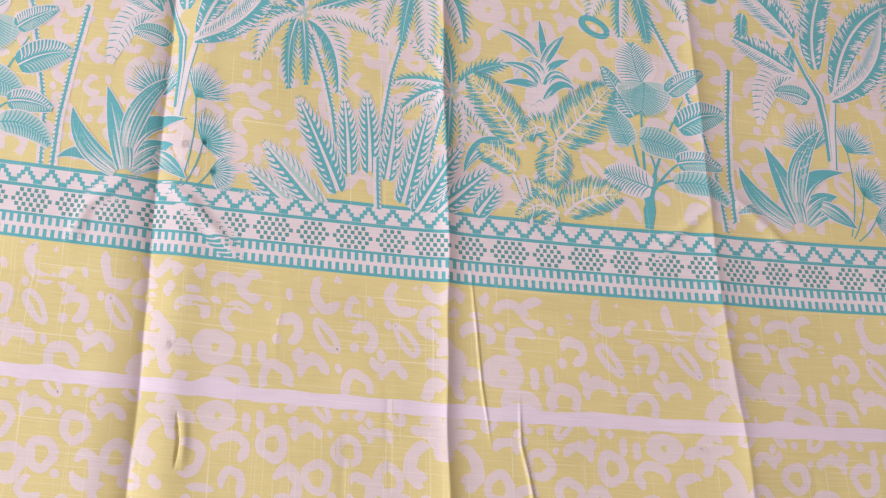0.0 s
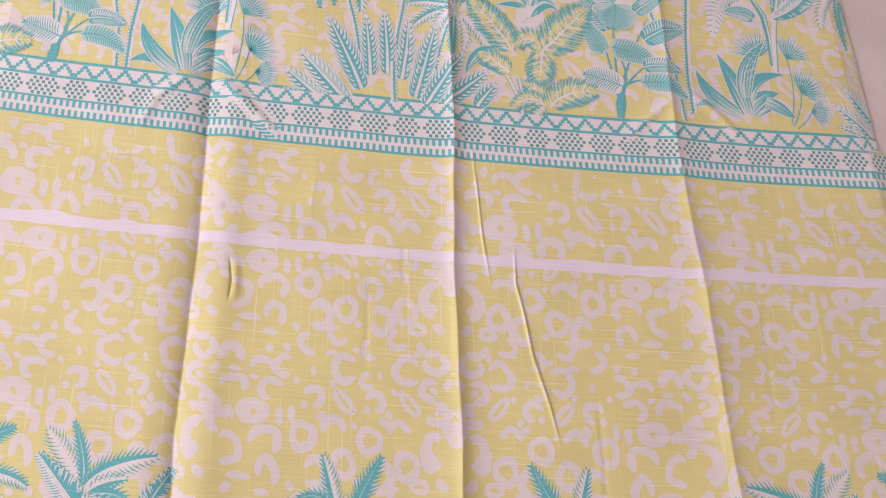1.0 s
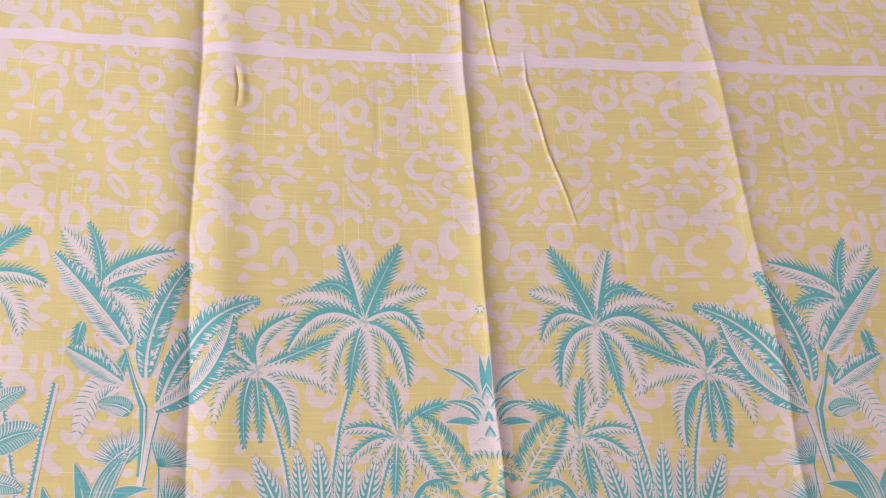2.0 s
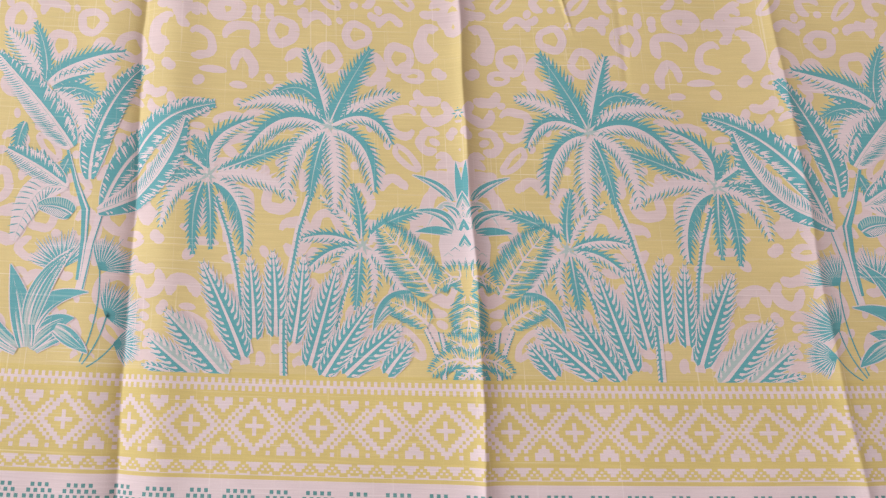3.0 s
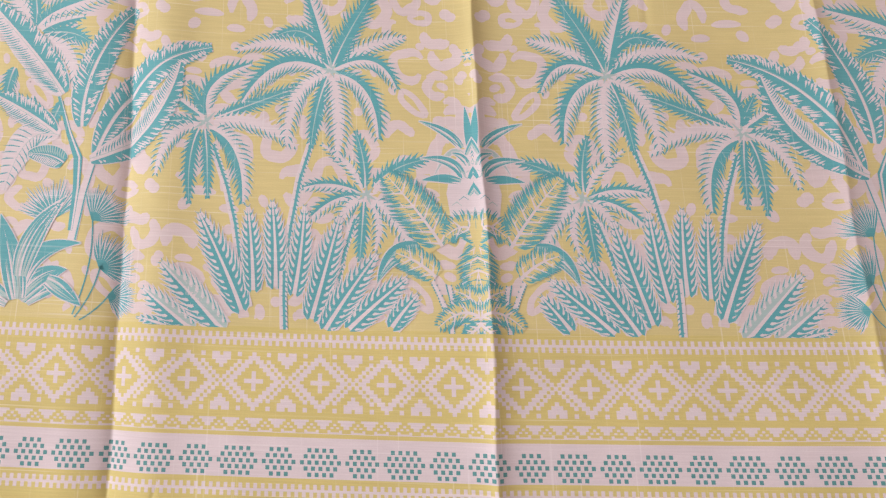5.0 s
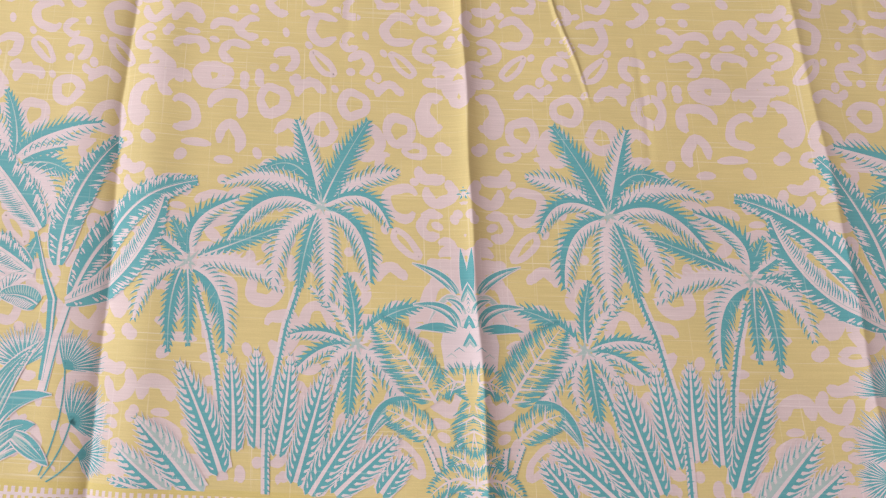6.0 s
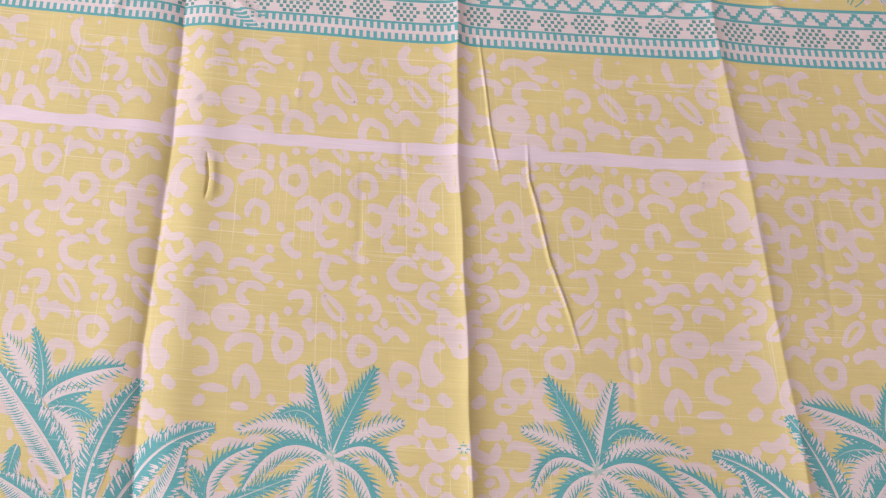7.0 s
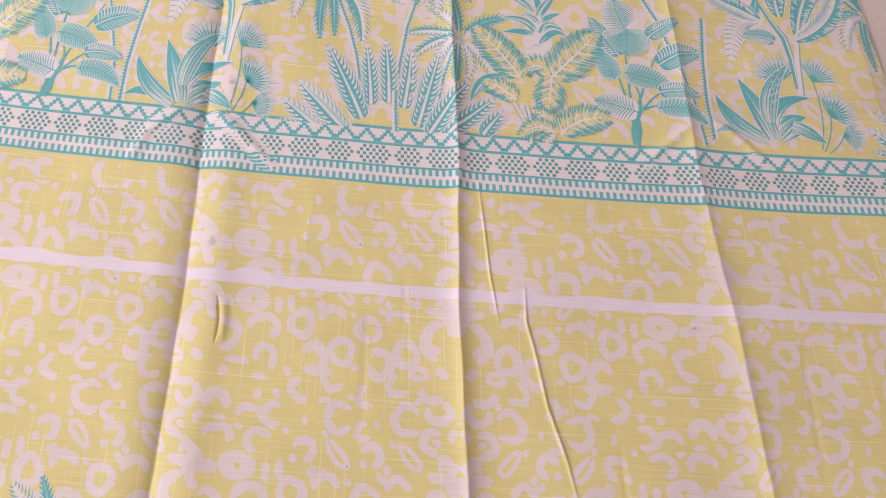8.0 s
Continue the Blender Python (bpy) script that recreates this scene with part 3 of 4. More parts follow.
SMALL_FRONDS = (
    (-99, 115, -111, 135, -132, 152, 5.6, 'hh'),
    (-101, 111, -124, 118, -148, 115, 6.0, 'ht'),
    (-90, 116, -72, 132, -46, 141, 7.9, 'tt'),
    (-101, 108, -124, 104, -146, 85, 6.4, 'ht'),
    (-99, 106, -111, 99, -120, 80, 6.8, 'hh'),
    (-98, 104, -100, 79, -102, 56, 5.8, 'tt'),
    (-92, 104, -86, 86, -89, 65, 5.8, 'hh'),
    (-90, 107, -74, 91, -59, 65, 7.6, 'hh'),
    (-90, 112, -78, 119, -64, 110, 5.5, 'pp'),
    (-97, 116, -98, 139, -104, 164, 6.1, 'tt'),
)
SMALL_TRUNK = [(-122, 30), (-115, 63), (-106, 90)]
BACK_FRONDS = (
    (-389, 246, -408, 274, -431, 300, 10.6, 'hh'),
    (-389, 251, -393, 280, -406, 310, 7.4, 'tt'),
    (-381, 243, -359, 246, -339, 238, 9.3, 'tt'),
    (-387, 251, -364, 270, -319, 284, 11.5, 'th'),
    (-384, 247, -368, 256, -346, 261, 7.3, 'ht'),
    (-383, 238, -360, 229, -348, 199, 11.2, 'hh'),
    (-359, 183, -363, 172, -368, 159, 5.4, 'tt'),
    (-404, 211, -407, 200, -409, 182, 7.0, 'tt'),
    (-385, 186, -386, 176, -387, 170, 5.9, 'th'),
)
BANANA_LEAVES = (
    (-358, 153, -386, 146, -402, 102, 14.4, '2'),
    (-362, 154, -387, 170, -417, 185, 12.7, 'r'),
    (-358, 189, -388, 226, -439, 278, 17.3, 'r'),
    (-339, 160, -332, 213, -301, 274, 15.1, '0'),
    (-325, 136, -289, 205, -230, 238, 14.9, '0'),
    (-329, 131, -280, 166, -256, 222, 13.5, 'r'),
)
PALMETTO_BLADES = (
    (-251, -5, -264, 1, -280, 4, 5.1, 't'),
    (-236, -4, -255, 11, -276, 27, 11.1, 'l'),
    (-212, -3, -236, 22, -262, 48, 13.8, 'l'),
    (-197, 13, -213, 49, -234, 90, 14.1, 't'),
    (-188, 29, -190, 61, -194, 97, 10.2, 't'),
    (-155, 27, -150, 61, -147, 99, 10.6, 't'),
    (-170, 32, -171, 67, -174, 102, 11.1, 't'),
    (-141, 8, -130, 47, -118, 91, 12.6, 't'),
    (-77, 3, -68, 15, -56, 29, 10.2, 't'),
    (-111, 1, -88, 22, -64, 42, 11.9, 't'),
    (-130, 0, -111, 29, -88, 61, 12.4, 't'),
)
PALMETTO_TRUNK = [(-163, -2), (-164, 24), (-164, 45)]
CROWN_LEAVES = (
    (-8, 143, -10, 166, -12, 188, 4.3, 't'),
    (-11, 137, -23, 148, -39, 128, 2.8, 'l'),
    (-16, 151, -29, 165, -51, 175, 4.7, 's'),
    (-16, 125, -27, 139, -51, 142, 5.1, 's'),
    (-11, 135, -16, 143, -25, 147, 3.3, 's'),
    (-18, 122, -33, 125, -50, 123, 4.6, 't'),
    (-11, 144, -1, 160, 11, 174, 6.0, 's'),
    (-7, 137, 1, 145, 14, 150, 4.3, 't'),
    (-10, 124, 1, 135, 16, 126, 4.8, 's'),
    (-11, 110, 3, 125, 17, 122, 4.8, 't'),
)
CALADIUM_LEAVES = (
    (-41, 43, -56, 55, -73, 62, 13.1),
    (-35, 68, -53, 95, -79, 127, 18.9),
    (-3, 72, -6, 54, -10, 34, 17.0),
    (-3, 72, -16, 84, -32, 76, 13.0),
    (-3, 72, 22, 97, 49, 126, 22.1),
    (-5, 9, -12, 24, -26, 32, 11.0),
    (0, 8, 21, 24, 52, 29, 17.0),
    (-6, 10, -22, 15, -41, 3, 10.1),
    (-6, 8, -12, 2, -20, -4, 7.0),
)
PETIOLE_LEFT = [(-32, 11), (-39, 29), (-46, 44)]
PETIOLE_MID = [(-27, 13), (-29, 26), (-31, 36)]
PETIOLE_FOOT = [(-30, -4), (-30, 9)]
BANANA_STEM = [(-341, 71), (-339, 107), (-340, 133), (-350, 154), (-362, 187)]
BANANA_STALK = [(-339, 60), (-333, 103), (-324, 144), (-310, 174)]
FANS = (
    (-356, 81, -365, 113, -369, 116, 35.1),
    (-323, 81, -307, 102, -303, 107, 31.4),
    (-314, 42, -293, 58, -290, 61, 33.0),
    (-306, 20, -286, 18, -284, 17, 23.7),
)
AGAVE_BLADES = (
    (-385, 13, -413, 24, -436, 18, 5.6),
    (-385, 12, -414, 33, -428, 61, 8.0),
    (-371, 12, -355, 23, -341, 22, 5.6),
    (-376, 14, -360, 32, -340, 39, 8.5),
    (-378, 18, -366, 50, -330, 61, 7.7),
    (-378, 14, -387, 46, -401, 82, 9.5),
    (-378, 32, -370, 67, -346, 99, 8.7),
    (-356, 30, -341, 22, -326, 11, 6.6),
)
SLIM_TRUNK = [(-438, 11), (-438, 50), (-433, 99), (-425, 152)]
ARUM_LEAVES = (
    (62, 73, 56, 90, 48, 110, 11.6, '0'),
    (70, 101, 58, 122, 44, 146, 9.1, '1'),
    (81, 132, 75, 150, 73, 171, 18.7, '2'),
    (82, 134, 81, 121, 77, 104, 24.8, '0'),
    (104, 125, 117, 135, 138, 146, 9.3, '1'),
    (110, 92, 132, 104, 155, 108, 13.5, '1'),
    (73, 81, 95, 77, 118, 67, 13.1, '0'),
    (80, 37, 58, 44, 39, 49, 13.2, '2'),
    (106, 60, 124, 62, 146, 57, 9.4, '1'),
    (101, 42, 127, 41, 148, 26, 10.3, '0'),
)
ARUM_ROOT = [(74, 1), (76, 17), (80, 36)]
ARUM_STEMS = (
    (75, 20, 76, 84, 79, 126, 1.1),
    (74, 23, 68, 67, 59, 108, 1.0),
    (76, 21, 85, 53, 74, 78, 1.0),
    (77, 28, 94, 49, 109, 61, 2.1),
    (76, 30, 95, 75, 116, 118, 1.0),
    (76, 33, 97, 44, 109, 40, 1.5),
)
FAR_FRONDS = (
    (74, 252, 40, 270, 6, 268, 9.0, 'th'),
    (75, 254, 66, 288, 48, 312, 9.5, 'ht'),
    (78, 254, 98, 284, 124, 300, 9.5, 'tt'),
    (73, 248, 31, 248, -9, 233, 8.4, 'hh'),
    (73, 245, 51, 225, 37, 194, 9.0, 'hh'),
    (74, 244, 67, 212, 64, 178, 8.2, 'ht'),
    (78, 245, 86, 207, 89, 174, 8.9, 'tt'),
    (79, 248, 112, 232, 127, 198, 9.8, 'hh'),
    (79, 251, 114, 256, 145, 247, 9.2, 'th'),
)
FAR_TRUNK = [(142, 2), (138, 55), (114, 147), (91, 202), (78, 239)]
PERIOD = 591


def jungle():
    """(name, ink) for each plant of the repeat, back to front."""
    r = random.Random(11)
    out = [("printed_palm_tree", palm(FAR_FRONDS, FAR_TRUNK, 0, 6, -1)), ("printed_palm_tree", palm(BACK_FRONDS, None, 0, 7)),
           ("printed_palm_tree", palm(SMALL_FRONDS, SMALL_TRUNK, 4, 3, -1)), ("printed_palm_tree", palm(MID_FRONDS, MID_TRUNK, 6, 4, -1)),
           ("printed_palm_tree", palm(TALL_FRONDS, TALL_TRUNK, 24, 5, -1))]
    fans = Ink(44)
    for a, b in ((1, (-332, 4)), (2, (-330, 2)), (3, (-326, 0))):
        fans.stroke(bend_line(FANS[a][:2], b, 0.06, 10), [1.2, 1.2], T, 1)
    for row, sp in zip(FANS, (150, 115, 150, 125)):
        fan(fans, row, sp, r)
    out.append(("printed_fan_palm", fans))
    tree = Ink(54)
    tree.stroke(BANANA_STALK, [8, 7, 4, 2], P, 0)
    tree.stroke(np.array(BANANA_STALK) + (2.6, 0), [1.5, 1.2, 0.6], T, 1)
    tree.stroke(BANANA_STEM, [4, 6, 8, 5, 3], T, 2)
    tree.stroke(np.array(BANANA_STEM) + (1.2, 0), [1.2, 1.8, 1.6, 0.5], P, 3)
    for row in BANANA_LEAVES:
        banana(tree, row, r)
    calla(tree, (-352, 128, -366, 134, -384, 134, 9.0, "1"), r)
    out.append(("printed_banana_tree", tree))
    slim = Ink(60)
    trunk(slim, SLIM_TRUNK, 4.6, 1)
    out.append(("printed_tree_trunk", slim))
    aga = Ink(92)
    for row in AGAVE_BLADES:
        blade(aga, row, r, 0.6)
    out.append(("printed_agave", aga))
    pal = Ink(64)
    for row in PALMETTO_BLADES:
        feather(pal, row, r)
    trunk(pal, PALMETTO_TRUNK, 4.0, -1)
    out.append(("printed_palmetto", pal))
    pine = Ink(50)
    pine.stroke([(-13, 66), (-14, 90), (-14, 112), (-14, 130), (-13, 150)], [4, 26, 32, 24, 8], P, 0)
    for k in range(12):
        a, b = -26 + 6 * (k % 4), 84 + 4.5 * k
        pine.stroke([(a, b), (a + 4, b + 3), (a + 8, b)], [0.4, 0.9, 0.3], T if k % 2 else L, 2)
    for row in CROWN_LEAVES:
        blade(pine, (*row[:6], 0.78 * row[6]), r, 0.3, row[7])
    out.append(("printed_pineapple", pine))
    arum = Ink(64)
    for row in ARUM_STEMS:
        arum.stroke(rib(row, 12), [3.0, 2.2, 1.4], T, 0)
    arum.stroke(ARUM_ROOT, [7, 11, 3], T, 1)
    for row in ARUM_LEAVES:
        calla(arum, row, r)
    out.append(("printed_arum", arum))
    cal = Ink(90)
    for pts in (PETIOLE_LEFT, PETIOLE_MID, PETIOLE_FOOT, [(-20, -4), (-16, 10)], [(-12, 8), (-20, 36), (-8, 60)]):
        pts = np.array(pts, float)
        cal.stroke(pts, [5, 4, 3], P, 0)
        for k in range(16):
            w = k / 15 * (len(pts) - 1)
            q = pts[int(min(w, len(pts) - 1.001))] + (w - int(min(w, len(pts) - 1.001))) * (pts[int(min(w, len(pts) - 1.001)) + 1] - pts[int(min(w, len(pts) - 1.001))])
            cal.stroke([q + (-1.9, 0), q + (-2.4, 1.6)], [1.3, 0.9], T, 1)
            if k % 2:
                cal.stroke([q + (1.6, 0), q + (2.2, 1.2)], [1.1, 0.8], T, 1)
    blade(cal, (-53, 67, -74, 60, -88, 37, 6.6), r, 0.9, "s")
    for row in CALADIUM_LEAVES:
        caladium(cal, row, r)
    out.append(("printed_caladium", cal))
    return out


# ---- rosettes: a leopard print behind the plants ----
def rosettes(ink, ox, oy, rng):
    """One repeat of the rosette ground, 252 wide and 163 high."""
    def arc(cx, cy, rx, ry, a0, a1, w, rot=0.0):
        m = max(9, int(abs(a1 - a0) / 13))
        a = np.radians(np.linspace(a0, a1, m))
        wob = 1 + 0.07 * np.sin(3 * a + rng.uniform(0, 6)) + 0.04 * np.sin(5 * a + rng.uniform(0, 6))
        x, y = 0.97 * rx * np.cos(a) * wob, 0.97 * ry * np.sin(a) * wob
        c, s = math.cos(radians(rot)), math.sin(radians(rot))
        pts = np.stack([ox + cx + x * c - y * s, oy + cy + x * s + y * c], -1)
        w = min(1.2 * w, 1.5 * min(rx, ry))
        if abs(a1 - a0) >= 350:
            wv = [w * rng.uniform(0.8, 1.2) for _ in range(7)]
            wv[-1] = wv[0]
        else:
            wv = [w * 0.35] + [w * 0.95] + [w * rng.uniform(0.85, 1.2) for _ in range(5)] + [w * 1.1, w * 0.4]
        ink.stroke(pts, wv, R, 0)

    def dab(cx, cy, dx, dy, w):
        t = np.linspace(-1.1, 1.1, 7)[:, None]
        side = np.array([-dy, dx]) * 0.12 * np.cos(t * 1.2)
        w *= 1.1
        pts = np.array([ox + cx, oy + cy]) + t * np.array([dx, dy]) + side
        ink.stroke(pts, [w * 0.3, w * 0.85, w, w * 1.08, w, w * 0.85, w * 0.3], R, 0)

    bold = (
        (-170, 518, 11.3, 12.6, 0, 360, 7.4), (-99, 517, 11.3, 11.4, 0, 360, 6.8),
        (-209, 510, 14.5, 13.3, 190, -50, 7.9), (-137, 526, 12.1, 10.1, 200, 0, 6.9),
        (-227, 539, 11.5, 9.1, 0, 360, 6.9), (-248, 501, 12.7, 13.9, 130, -120, 7.3),
        (-68, 527, 10.8, 10.2, 190, 0, 6.9), (-259, 530, 9.2, 8.1, 220, 0, 6.9),
        (-127, 492, 11.2, 12.3, 0, 360, 7.3), (-60, 494, 11.1, 12.3, 0, 360, 7.3),
        (-156, 483, 11.9, 13.6, 160, -140, 8.3), (-87, 482, 10.6, 13.6, 150, -170, 8.3),
        (-31, 508, 10.7, 16.0, 60, 290, 7.9),
    )
    mixed = (
        (-206, 478, 9.5, 15.5, 190, -40, 7.2), (-134, 463, 10.0, 8.9, 90, 340, 6.0),
        (-47, 475, 8.4, 5.2, 0, 360, 4.9), (-165, 452, 11.1, 10.7, 100, 300, 7.1),
        (-97, 449, 11.6, 9.4, 100, 290, 6.5), (-68, 462, 9.9, 9.6, 90, 330, 6.0),
        (-250, 431, 11.1, 11.1, 200, -20, 8.6), (-216, 423, 12.8, 7.4, 190, 0, 6.4),
        (-191, 425, 11.6, 9.8, 60, 300, 6.9), (-125, 427, 13.9, 13.6, 40, 320, 6.9),
        (-58, 429, 13.8, 13.6, 30, 320, 6.9), (-102, 415, 6.9, 7.3, 60, 330, 5.3),
        (-27, 441, 11.5, 12.5, 170, 380, 7.5),
    )
    plain = (
        (-245, 402, 12.7, 8.4, 190, -40, 6.8), (-204, 400, 13.8, 9.0, 30, 260, 6.8),
        (-160, 395, 9.7, 9.0, 170, -90, 6.8), (-94, 394, 9.6, 9.0, 170, -90, 6.8),
        (-220, 376, 11.1, 9.4, 0, 360, 7.7), (-254, 364, 11.9, 11.6, 20, 250, 7.2),
        (-146, 379, 7.9, 7.1, 180, 360, 6.2), (-78, 378, 7.9, 7.1, 170, 350, 6.2),
        (-279, 513, 11.0, 14.7, 60, 290, 8.0), (-285, 458, 10.7, 9.5, 160, 330, 7.7),
        (-271, 379, 11.4, 10.6, 150, -60, 7.2), (-285, 410, 9.9, 10.3, 60, 300, 6.9),
        (-26, 385, 10.7, 11.3, 110, -100, 6.7), (-141, 439, 5.8, 4.4, 180, -30, 4.8),
    )
    dabs = (
        (-196, 538, 1.1, -5.5, 7.5), (-183, 541, 1.1, -5.5, 6.9),
        (-150, 540, 3.3, -1.8, 6.9), (-79, 544, 1.6, -4.3, 6.4),
        (-24, 540, 8.6, -1.2, 7.5), (-19, 533, 1.6, -6.1, 6.9),
        (-210, 460, 7.4, -0.6, 6.6), (-234, 474, 11.7, -0.6, 6.6),
        (-247, 463, 3.2, -2.8, 10.4), (-21, 475, 4.7, -0.6, 8.2),
        (-113, 476, 3.7, -1.7, 6.6), (-115, 447, 3.6, -1.1, 5.4),
        (-76, 452, 2.6, -1.1, 4.9), (-210, 443, 2.6, -2.8, 7.6),
        (-191, 445, 2.1, -3.9, 7.0), (-245, 418, 6.2, -0.5, 5.3),
        (-161, 422, 1.0, -4.4, 5.3), (-89, 422, 1.5, -3.8, 4.8),
    )
    spots = (
        (-34, 418, 8.2, -0.5, 6.3), (-30, 409, 4.1, -2.2, 5.8),
        (-16, 415, 1.5, -3.8, 6.3), (-170, 386, 3.5, -1.1, 7.2),
        (-102, 385, 3.5, -1.1, 6.7), (-196, 368, 2.0, -3.6, 6.6),
        (-183, 372, 2.0, -4.7, 6.7), (-116, 368, 2.0, -3.1, 5.1),
        (-277, 478, 4.3, -1.7, 8.9), (-271, 444, 1.6, -4.5, 7.0),
        (-265, 419, 2.6, -2.7, 6.9), (-285, 540, 5.5, -1.8, 8.1),
        (-179, 411, 2.1, -2.7, 5.8), (-140, 410, 2.0, -3.2, 5.3),
        (-73, 405, 2.0, -3.2, 5.2), (-182, 468, 2.1, -4.6, 6.6),
        (-48, 447, 3.1, -1.7, 5.9), (-225, 411, 4.1, -1.6, 5.3),
    )
    for cx, cy, rx, ry, a0, a1, w in bold + mixed + plain:
        arc(cx, cy, rx, ry, a0, a1, w)
    for cx, cy in ((-127, 392), (-56, 394)):
        arc(cx, cy, 5.0, 14.5, 0, 360, 4.6, 42)
    for cx, cy, dx, dy, w in dabs + spots:
        dab(cx, cy, dx, dy, w)


def rosette_field(name, where, columns, lo, hi, vmin, vmax):
    ink = Ink(-3)
    rng = random.Random(21)
    for c in columns:
        for row in range(-3, 6):
            rosettes(ink, 252 * c, 163 * row, rng)
    q = np.asarray(ink.p)
    u, v = where(q[:, 0], q[:, 1])
    ok = (u > lo - 0.004) & (u < hi + 0.004) & (v > vmin) & (v < vmax)
    keep = [i for i, f in enumerate(ink.f) if all(ok[j] for j in f)]
    ink.f, ink.m = [ink.f[i] for i in keep], [ink.m[i] for i in keep]
    ob = ink.place(name, where, cloth, "pale pink leopard rosettes on the yellow ground", lo, hi)
    return tagged(ob, kind="stuff")


MM = 0.001
BASE_LOW, BASE_UP = 0.040, 0.763
AXIS = -0.0075


def low_left(x, y):
    return x * MM, BASE_LOW + y * MM


def low_right(x, y):
    return 2 * AXIS - x * MM, BASE_LOW + y * MM


def upper(shift):
    def where(x, y):
        return 0.1253 + 1.213 * (x + shift) * MM, 0.760 + (0.027 * (x + shift) + 1.3 * y) * MM
    return where


def moved(where, dx):
    def f(x, y):
        return where(x + dx, y)
    return f


def rosettes_left(x, y):
    return x * MM, y * MM


def rosettes_right(x, y):
    return 2 * AXIS - x * MM, y * MM


def rosettes_upper(x, y):
    return (x + 127) * 1.12 * MM - 0.122, 0.622 + (y - 392) * 1.25 * MM


rosette_field("leopard_print", rosettes_left, range(-2, 2), U_L + 0.001, AXIS, 0.045, 0.558)
rosette_field("leopard_print", rosettes_right, range(-2, 2), AXIS, U_R - 0.001, 0.045, 0.558)
rosette_field("leopard_print", rosettes_upper, range(-2, 4), U_L + 0.001, U_R - 0.001, 0.566, 0.684)
rosette_field("leopard_print", rosettes_upper, range(-2, 4), U_L + 0.001, U_R - 0.001, 0.768, V_T - 0.004)

for name, ink in jungle():
    for dx in (0, -PERIOD):
        ink.place(name, moved(low_left, dx), cloth, lo=U_L + 0.001, hi=AXIS, v0=BASE_LOW - 0.001)
        ink.place(name, moved(low_right, dx), cloth, lo=AXIS, hi=U_R - 0.001, v0=BASE_LOW - 0.001)
    for shift in (-PERIOD, 0, PERIOD):
        ink.place(name, upper(shift), cloth, v0=BASE_UP - 0.006)


# ---- woven-look borders ----
def stripe(name, v0, v1, ink_index, level):
    a, b, f = band(v0 * MM, v1 * MM, U_L + 0.0005, U_R - 0.0005)
    return spread(name, a, b, f, [INKS[ink_index]], lift=LIFT + STEP * 2 * level, parent=cloth)


def identity(x, y):
    return x * MM, y * MM


def comb(name, lo, hi, pitch, ink_index, level):
    """A toothed line: teeth up and down, half a pitch apart, on a bar."""
    ink = Ink(level)
    third = (hi - lo) / 3
    ink.quad(0, 0, 0, 0, ink_index)
    n = int(1160 / pitch) + 1
    for i in range(n):
        x = -592 + i * pitch
        ink.quad(x, x + pitch * 0.5, hi - third * 1.35, hi, ink_index)
        ink.quad(x + pitch * 0.5, x + pitch, lo, lo + third * 1.35, ink_index)
        ink.quad(x, x + pitch * 0.5, lo + third * 1.2, hi - third * 1.2, ink_index)
        ink.quad(x + pitch * 0.5, x + pitch, lo + third * 1.2, hi - third * 1.2, ink_index)
    return tagged(ink.place(name, identity, cloth), kind="stuff")


def cells(ink, pattern, x0, y0, cell, ink_index):
    for i, j in pattern:
        ink.quad(x0 + (i - 0.08) * cell, x0 + (i + 1.08) * cell, y0 + (j - 0.08) * cell, y0 + (j + 1.08) * cell, ink_index)


def hexagons(name, mid, pitch, row, dot, gap, start, ink_index, level):
    """Rows of square dots grouped in flat hexagons, wide and narrow in turn."""
    ink = Ink(level)
    x, k = start, 0
    while x < 575:
        wide = 6 if k % 2 == 0 else 5
        for j in range(-2, 3):
            cnt = wide - abs(j)
            for i in range(cnt):
                cx, cy = x + (i - (cnt - 1) / 2) * pitch, mid + j * row
                ink.quad(cx - dot / 2, cx + dot / 2, cy - dot / 2, cy + dot / 2, ink_index)
        x += gap
        k += 1
    return tagged(ink.place(name, identity, cloth), kind="stuff")


def zigzag(name, lo, hi, pitch, ink_index, level, filled):
    """A stepped zigzag line, with small stepped triangles in its bays."""
    ink = Ink(level)
    steps = 4
    cw, ch = pitch / (2 * steps), (hi - lo) / steps
    n = int(1160 / pitch) + 1
    for i in range(n):
        x = -594 + i * pitch
        for s in range(steps):
            ink.quad(x + s * cw, x + (s + 1.5) * cw, lo + s * ch, lo + (s + 1.25) * ch, ink_index)
            ink.quad(x + (2 * steps - s - 1.5) * cw, x + (2 * steps - s) * cw, lo + s * ch, lo + (s + 1.25) * ch, ink_index)
        if filled:
            ink.quad(x + pitch / 2 - 1.5 * cw, x + pitch / 2 + 1.5 * cw, lo + 0.4 * ch, lo + 1.4 * ch, ink_index)
            ink.quad(x + pitch / 2 - 0.5 * cw, x + pitch / 2 + 0.5 * cw, lo + 1.4 * ch, lo + 2.3 * ch, ink_index)
    return tagged(ink.place(name, identity, cloth), kind="stuff")


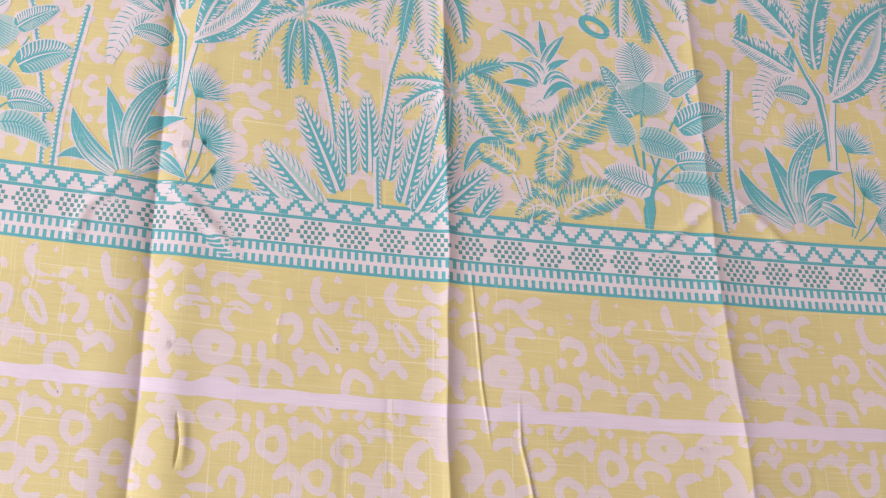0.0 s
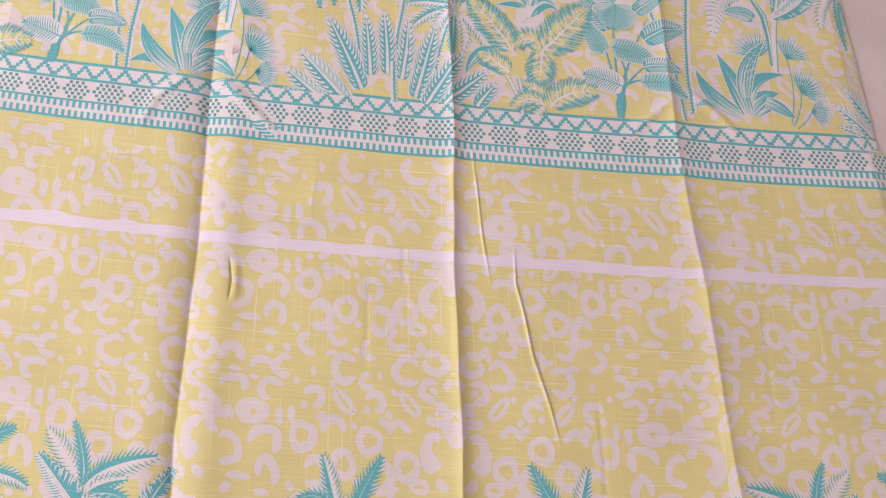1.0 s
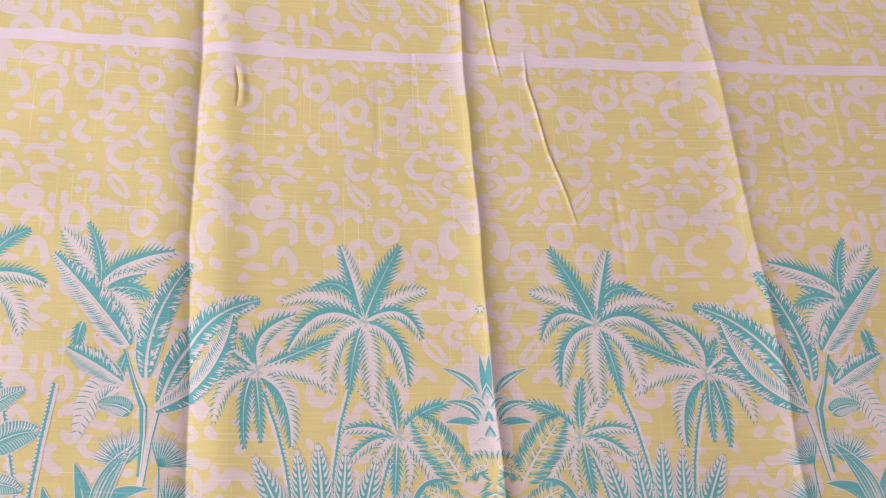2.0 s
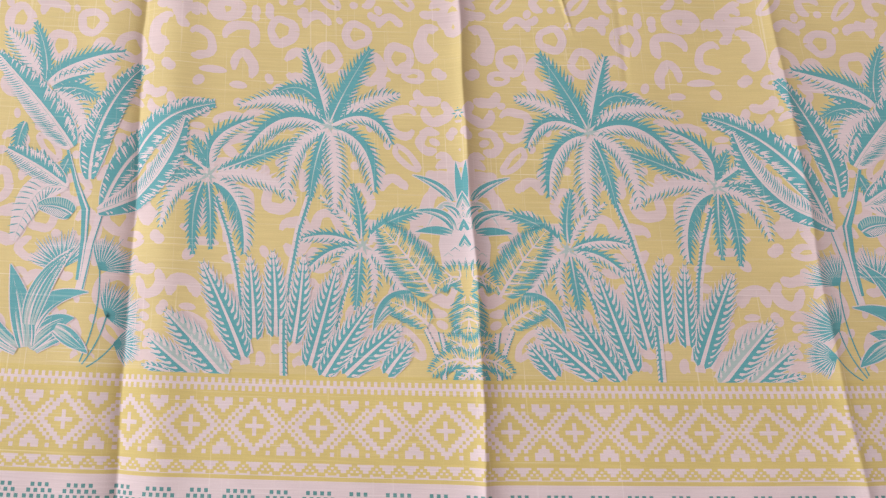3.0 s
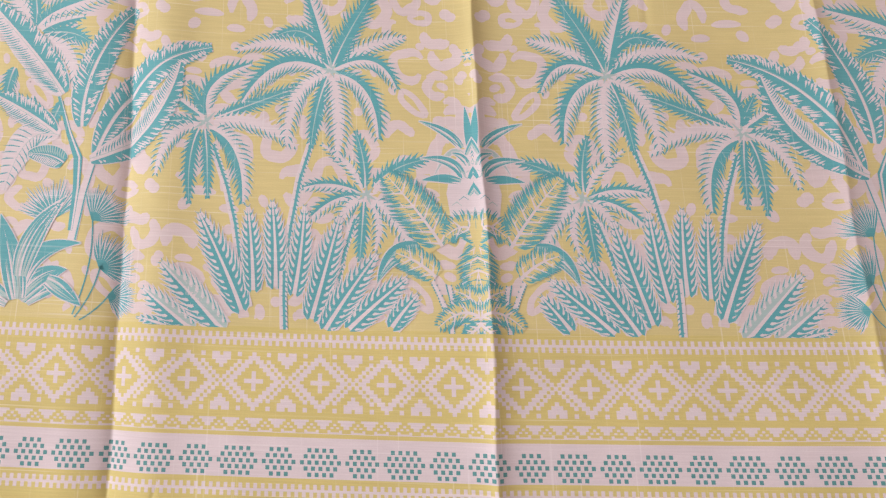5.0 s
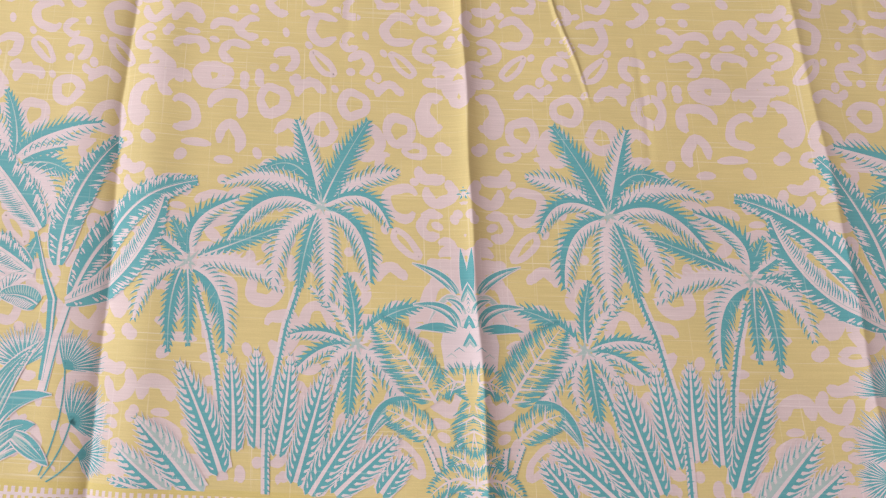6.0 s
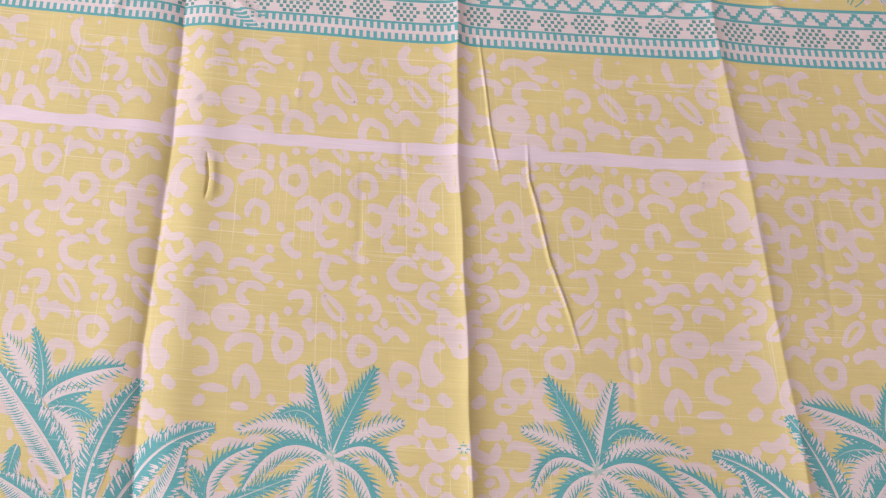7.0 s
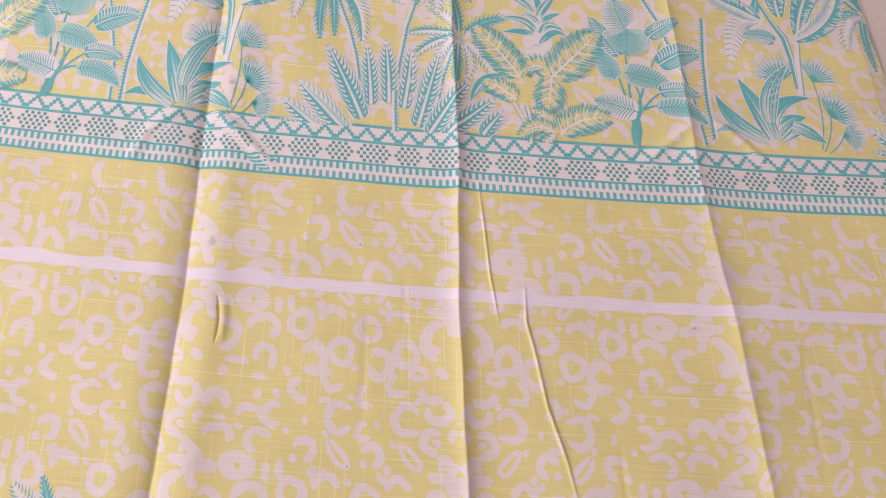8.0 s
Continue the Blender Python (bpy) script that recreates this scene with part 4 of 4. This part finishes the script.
def diamonds(name, mid, cell, level):
    ink = Ink(level)
    pts, rounded = [], False
    for j in range(-7, 8):
        for i in range(-9, 9):
            a, b = abs(i), abs(j)
            x9 = min(abs(i - 9), abs(i + 9))
            ring = 6 <= a + b <= 7 and a < 8
            plus = (a == 0 and b <= 2) or (b == 0 and a <= 2) or a + b <= 1 or (a + b == 2 and rounded)
            cross = x9 == b and x9 <= 5
            peak = (b == 7 and x9 in (1, 2)) or (b == 6 and x9 <= 2) or (b == 5 and x9 <= 1) or (b == 4 and x9 == 0)
            outer = b == 7 and x9 == 5
            if ring or plus or cross or peak or outer:
                pts.append((i - 0.5, j - 0.5))
    for k in range(-12, 12):
        cells(ink, pts, -134 + k * 18 * cell, mid, cell, P)
    return tagged(ink.place(name, identity, cloth), kind="stuff")


stripe("yellow_stripe", 20, 40.5, O, 2)
comb("toothed_stripe", 26, 36, 5.6, P, 6)
stripe("yellow_band", -28, 20, O, 2)
diamonds("diamond_band", -1.0, 2.87, 6)
stripe("pale_band", -70, -28, P, 2)
zigzag("zigzag_stripe", -37.5, -28, 17.8, O, 6, True)
stripe("yellow_line", -41, -38, O, 6)
hexagons("dotted_band", -58.5, 5.6, 4.3, 3.0, 31.6, -575.5, S, 6)
stripe("yellow_foot_band", -98, -70, O, 2)
comb("toothed_stripe", -83, -74, 5.6, P, 6)
stripe("selvedge", -184.4, -98, V, 2)
text_line = Ink(6)
for k in range(30):
    text_line.quad(-376 + 1.9 * k - 12, -376 + 1.9 * k - 10.9, -115.9, -114.7, K)
text_line.place("dotted_rule", identity, cloth)

stripe("pale_band", 688, 761, P, 2)
stripe("teal_line", 758.5, 762.5, T, 6)
zigzag("zigzag_stripe", 741, 757.0, 25.0, T, 6, False)
stripe("teal_line", 737.2, 740.7, T, 6)
hexagons("dotted_band", 724.3, 7.3, 4.9, 4.0, 40.6, -585, S, 6)
stripe("teal_band", 686, 711.5, T, 6)
comb("toothed_stripe", 689.2, 708.8, 7.7, P, 9)

# the pale seam line, with blots along it
seam = Ink(6)
bl = random.Random(5)
xs = np.linspace(-591, 561, 420)
top = 568 + np.array([0.5 * math.sin(x * 0.11) for x in xs])
for c, hgt, wd in ((-228, 6, 16), (-470, 4, 20), (68, 5, 14), (150, 2, 20), (330, 4, 14), (-380, 2, 10)):
    top += hgt * np.exp(-((xs - c) / wd) ** 4)
low = 555 - np.array([0.5 * math.sin(x * 0.17 + 1) for x in xs])
seam.strip(list(zip(xs, top)), list(zip(xs, low)), V, 0)
seam.place("pale_seam_line", identity, cloth)

# stray dark rings printed among the upper plants
for cx, cy, rx, ry, a0, a1 in ((174, 1001, 14, 10, 0, 360), (307, 1062, 13, 9, 150, 400), (469, 1155, 12, 8, 20, 250), (518, 1156, 14, 11, -90, 200), (495, 1178, 9, 6, 0, 300)):
    ring = Ink(33)
    a = np.radians(np.linspace(a0, a1, 24))
    ring.stroke(np.stack([cx + rx * np.cos(a), cy + ry * np.sin(a) - 0.4 * rx * np.cos(a)], -1), [7, 8, 6.5], T, 0)
    ring.place("printed_ring", identity, cloth)


# printed lettering on the selvedge
def lettering(body, size, u0, v0, shear):
    cu = bpy.data.curves.new("lettering", "FONT")
    cu.body, cu.size, cu.shear, cu.offset = body, size, shear, 0.00018
    tmp = bpy.data.objects.new("lettering", cu)
    me = bpy.data.meshes.new_from_object(tmp)
    bpy.data.objects.remove(tmp)
    co = np.empty(len(me.vertices) * 3)
    me.vertices.foreach_get("co", co)
    co = co.reshape(-1, 3)
    faces = [tuple(p.vertices) for p in me.polygons]
    ob = spread("lettering", co[:, 0] * 0.80 + u0, co[:, 1] + v0, faces, [BLACK], lift=LIFT + STEP * 80, parent=cloth, smooth=False)
    return tagged(ob, "black italic printed lettering")


lettering("DP#134-S", 0.0112, -0.3690, -0.1112, 0.28)
lettering("(V-10)", 0.0062, -0.3172, -0.1098, 0.28)

# ---- floor tiles ----
TILE_W, JOINT = 0.448, 0.004


def tile_mesh(name, w, d):
    bm = bmesh.new()
    box(bm, -w / 2, w / 2, -d / 2, d / 2, -0.008, 0)
    bmesh.ops.bevel(bm, geom=[e for e in bm.edges if all(v.co.z > -0.001 for v in e.verts)], offset=0.0012, segments=1, affect="EDGES")
    me = bpy.data.meshes.new(name)
    bm.to_mesh(me)
    bm.free()
    me.materials.append(TILE)
    return me


tile_data = tile_mesh("tile", TILE_W - JOINT, TILE_W - JOINT)
for i in range(-9, 5):
    for j in range(-6, 7):
        x, y = 0.75 + (i + 0.5) * TILE_W, 0.665 + (j + 0.5) * TILE_W
        if ROOM_L + 0.08 < x < ROOM_R - 0.08 and ROOM_B + 0.08 < y < ROOM_F - 0.08:
            t = new("tile", tile_data)
            t.location = (x, y, FLOOR_Z + 0.0005 * math.sin(3.1 * i + 5.3 * j) * 0.4)
            t.parent = floor
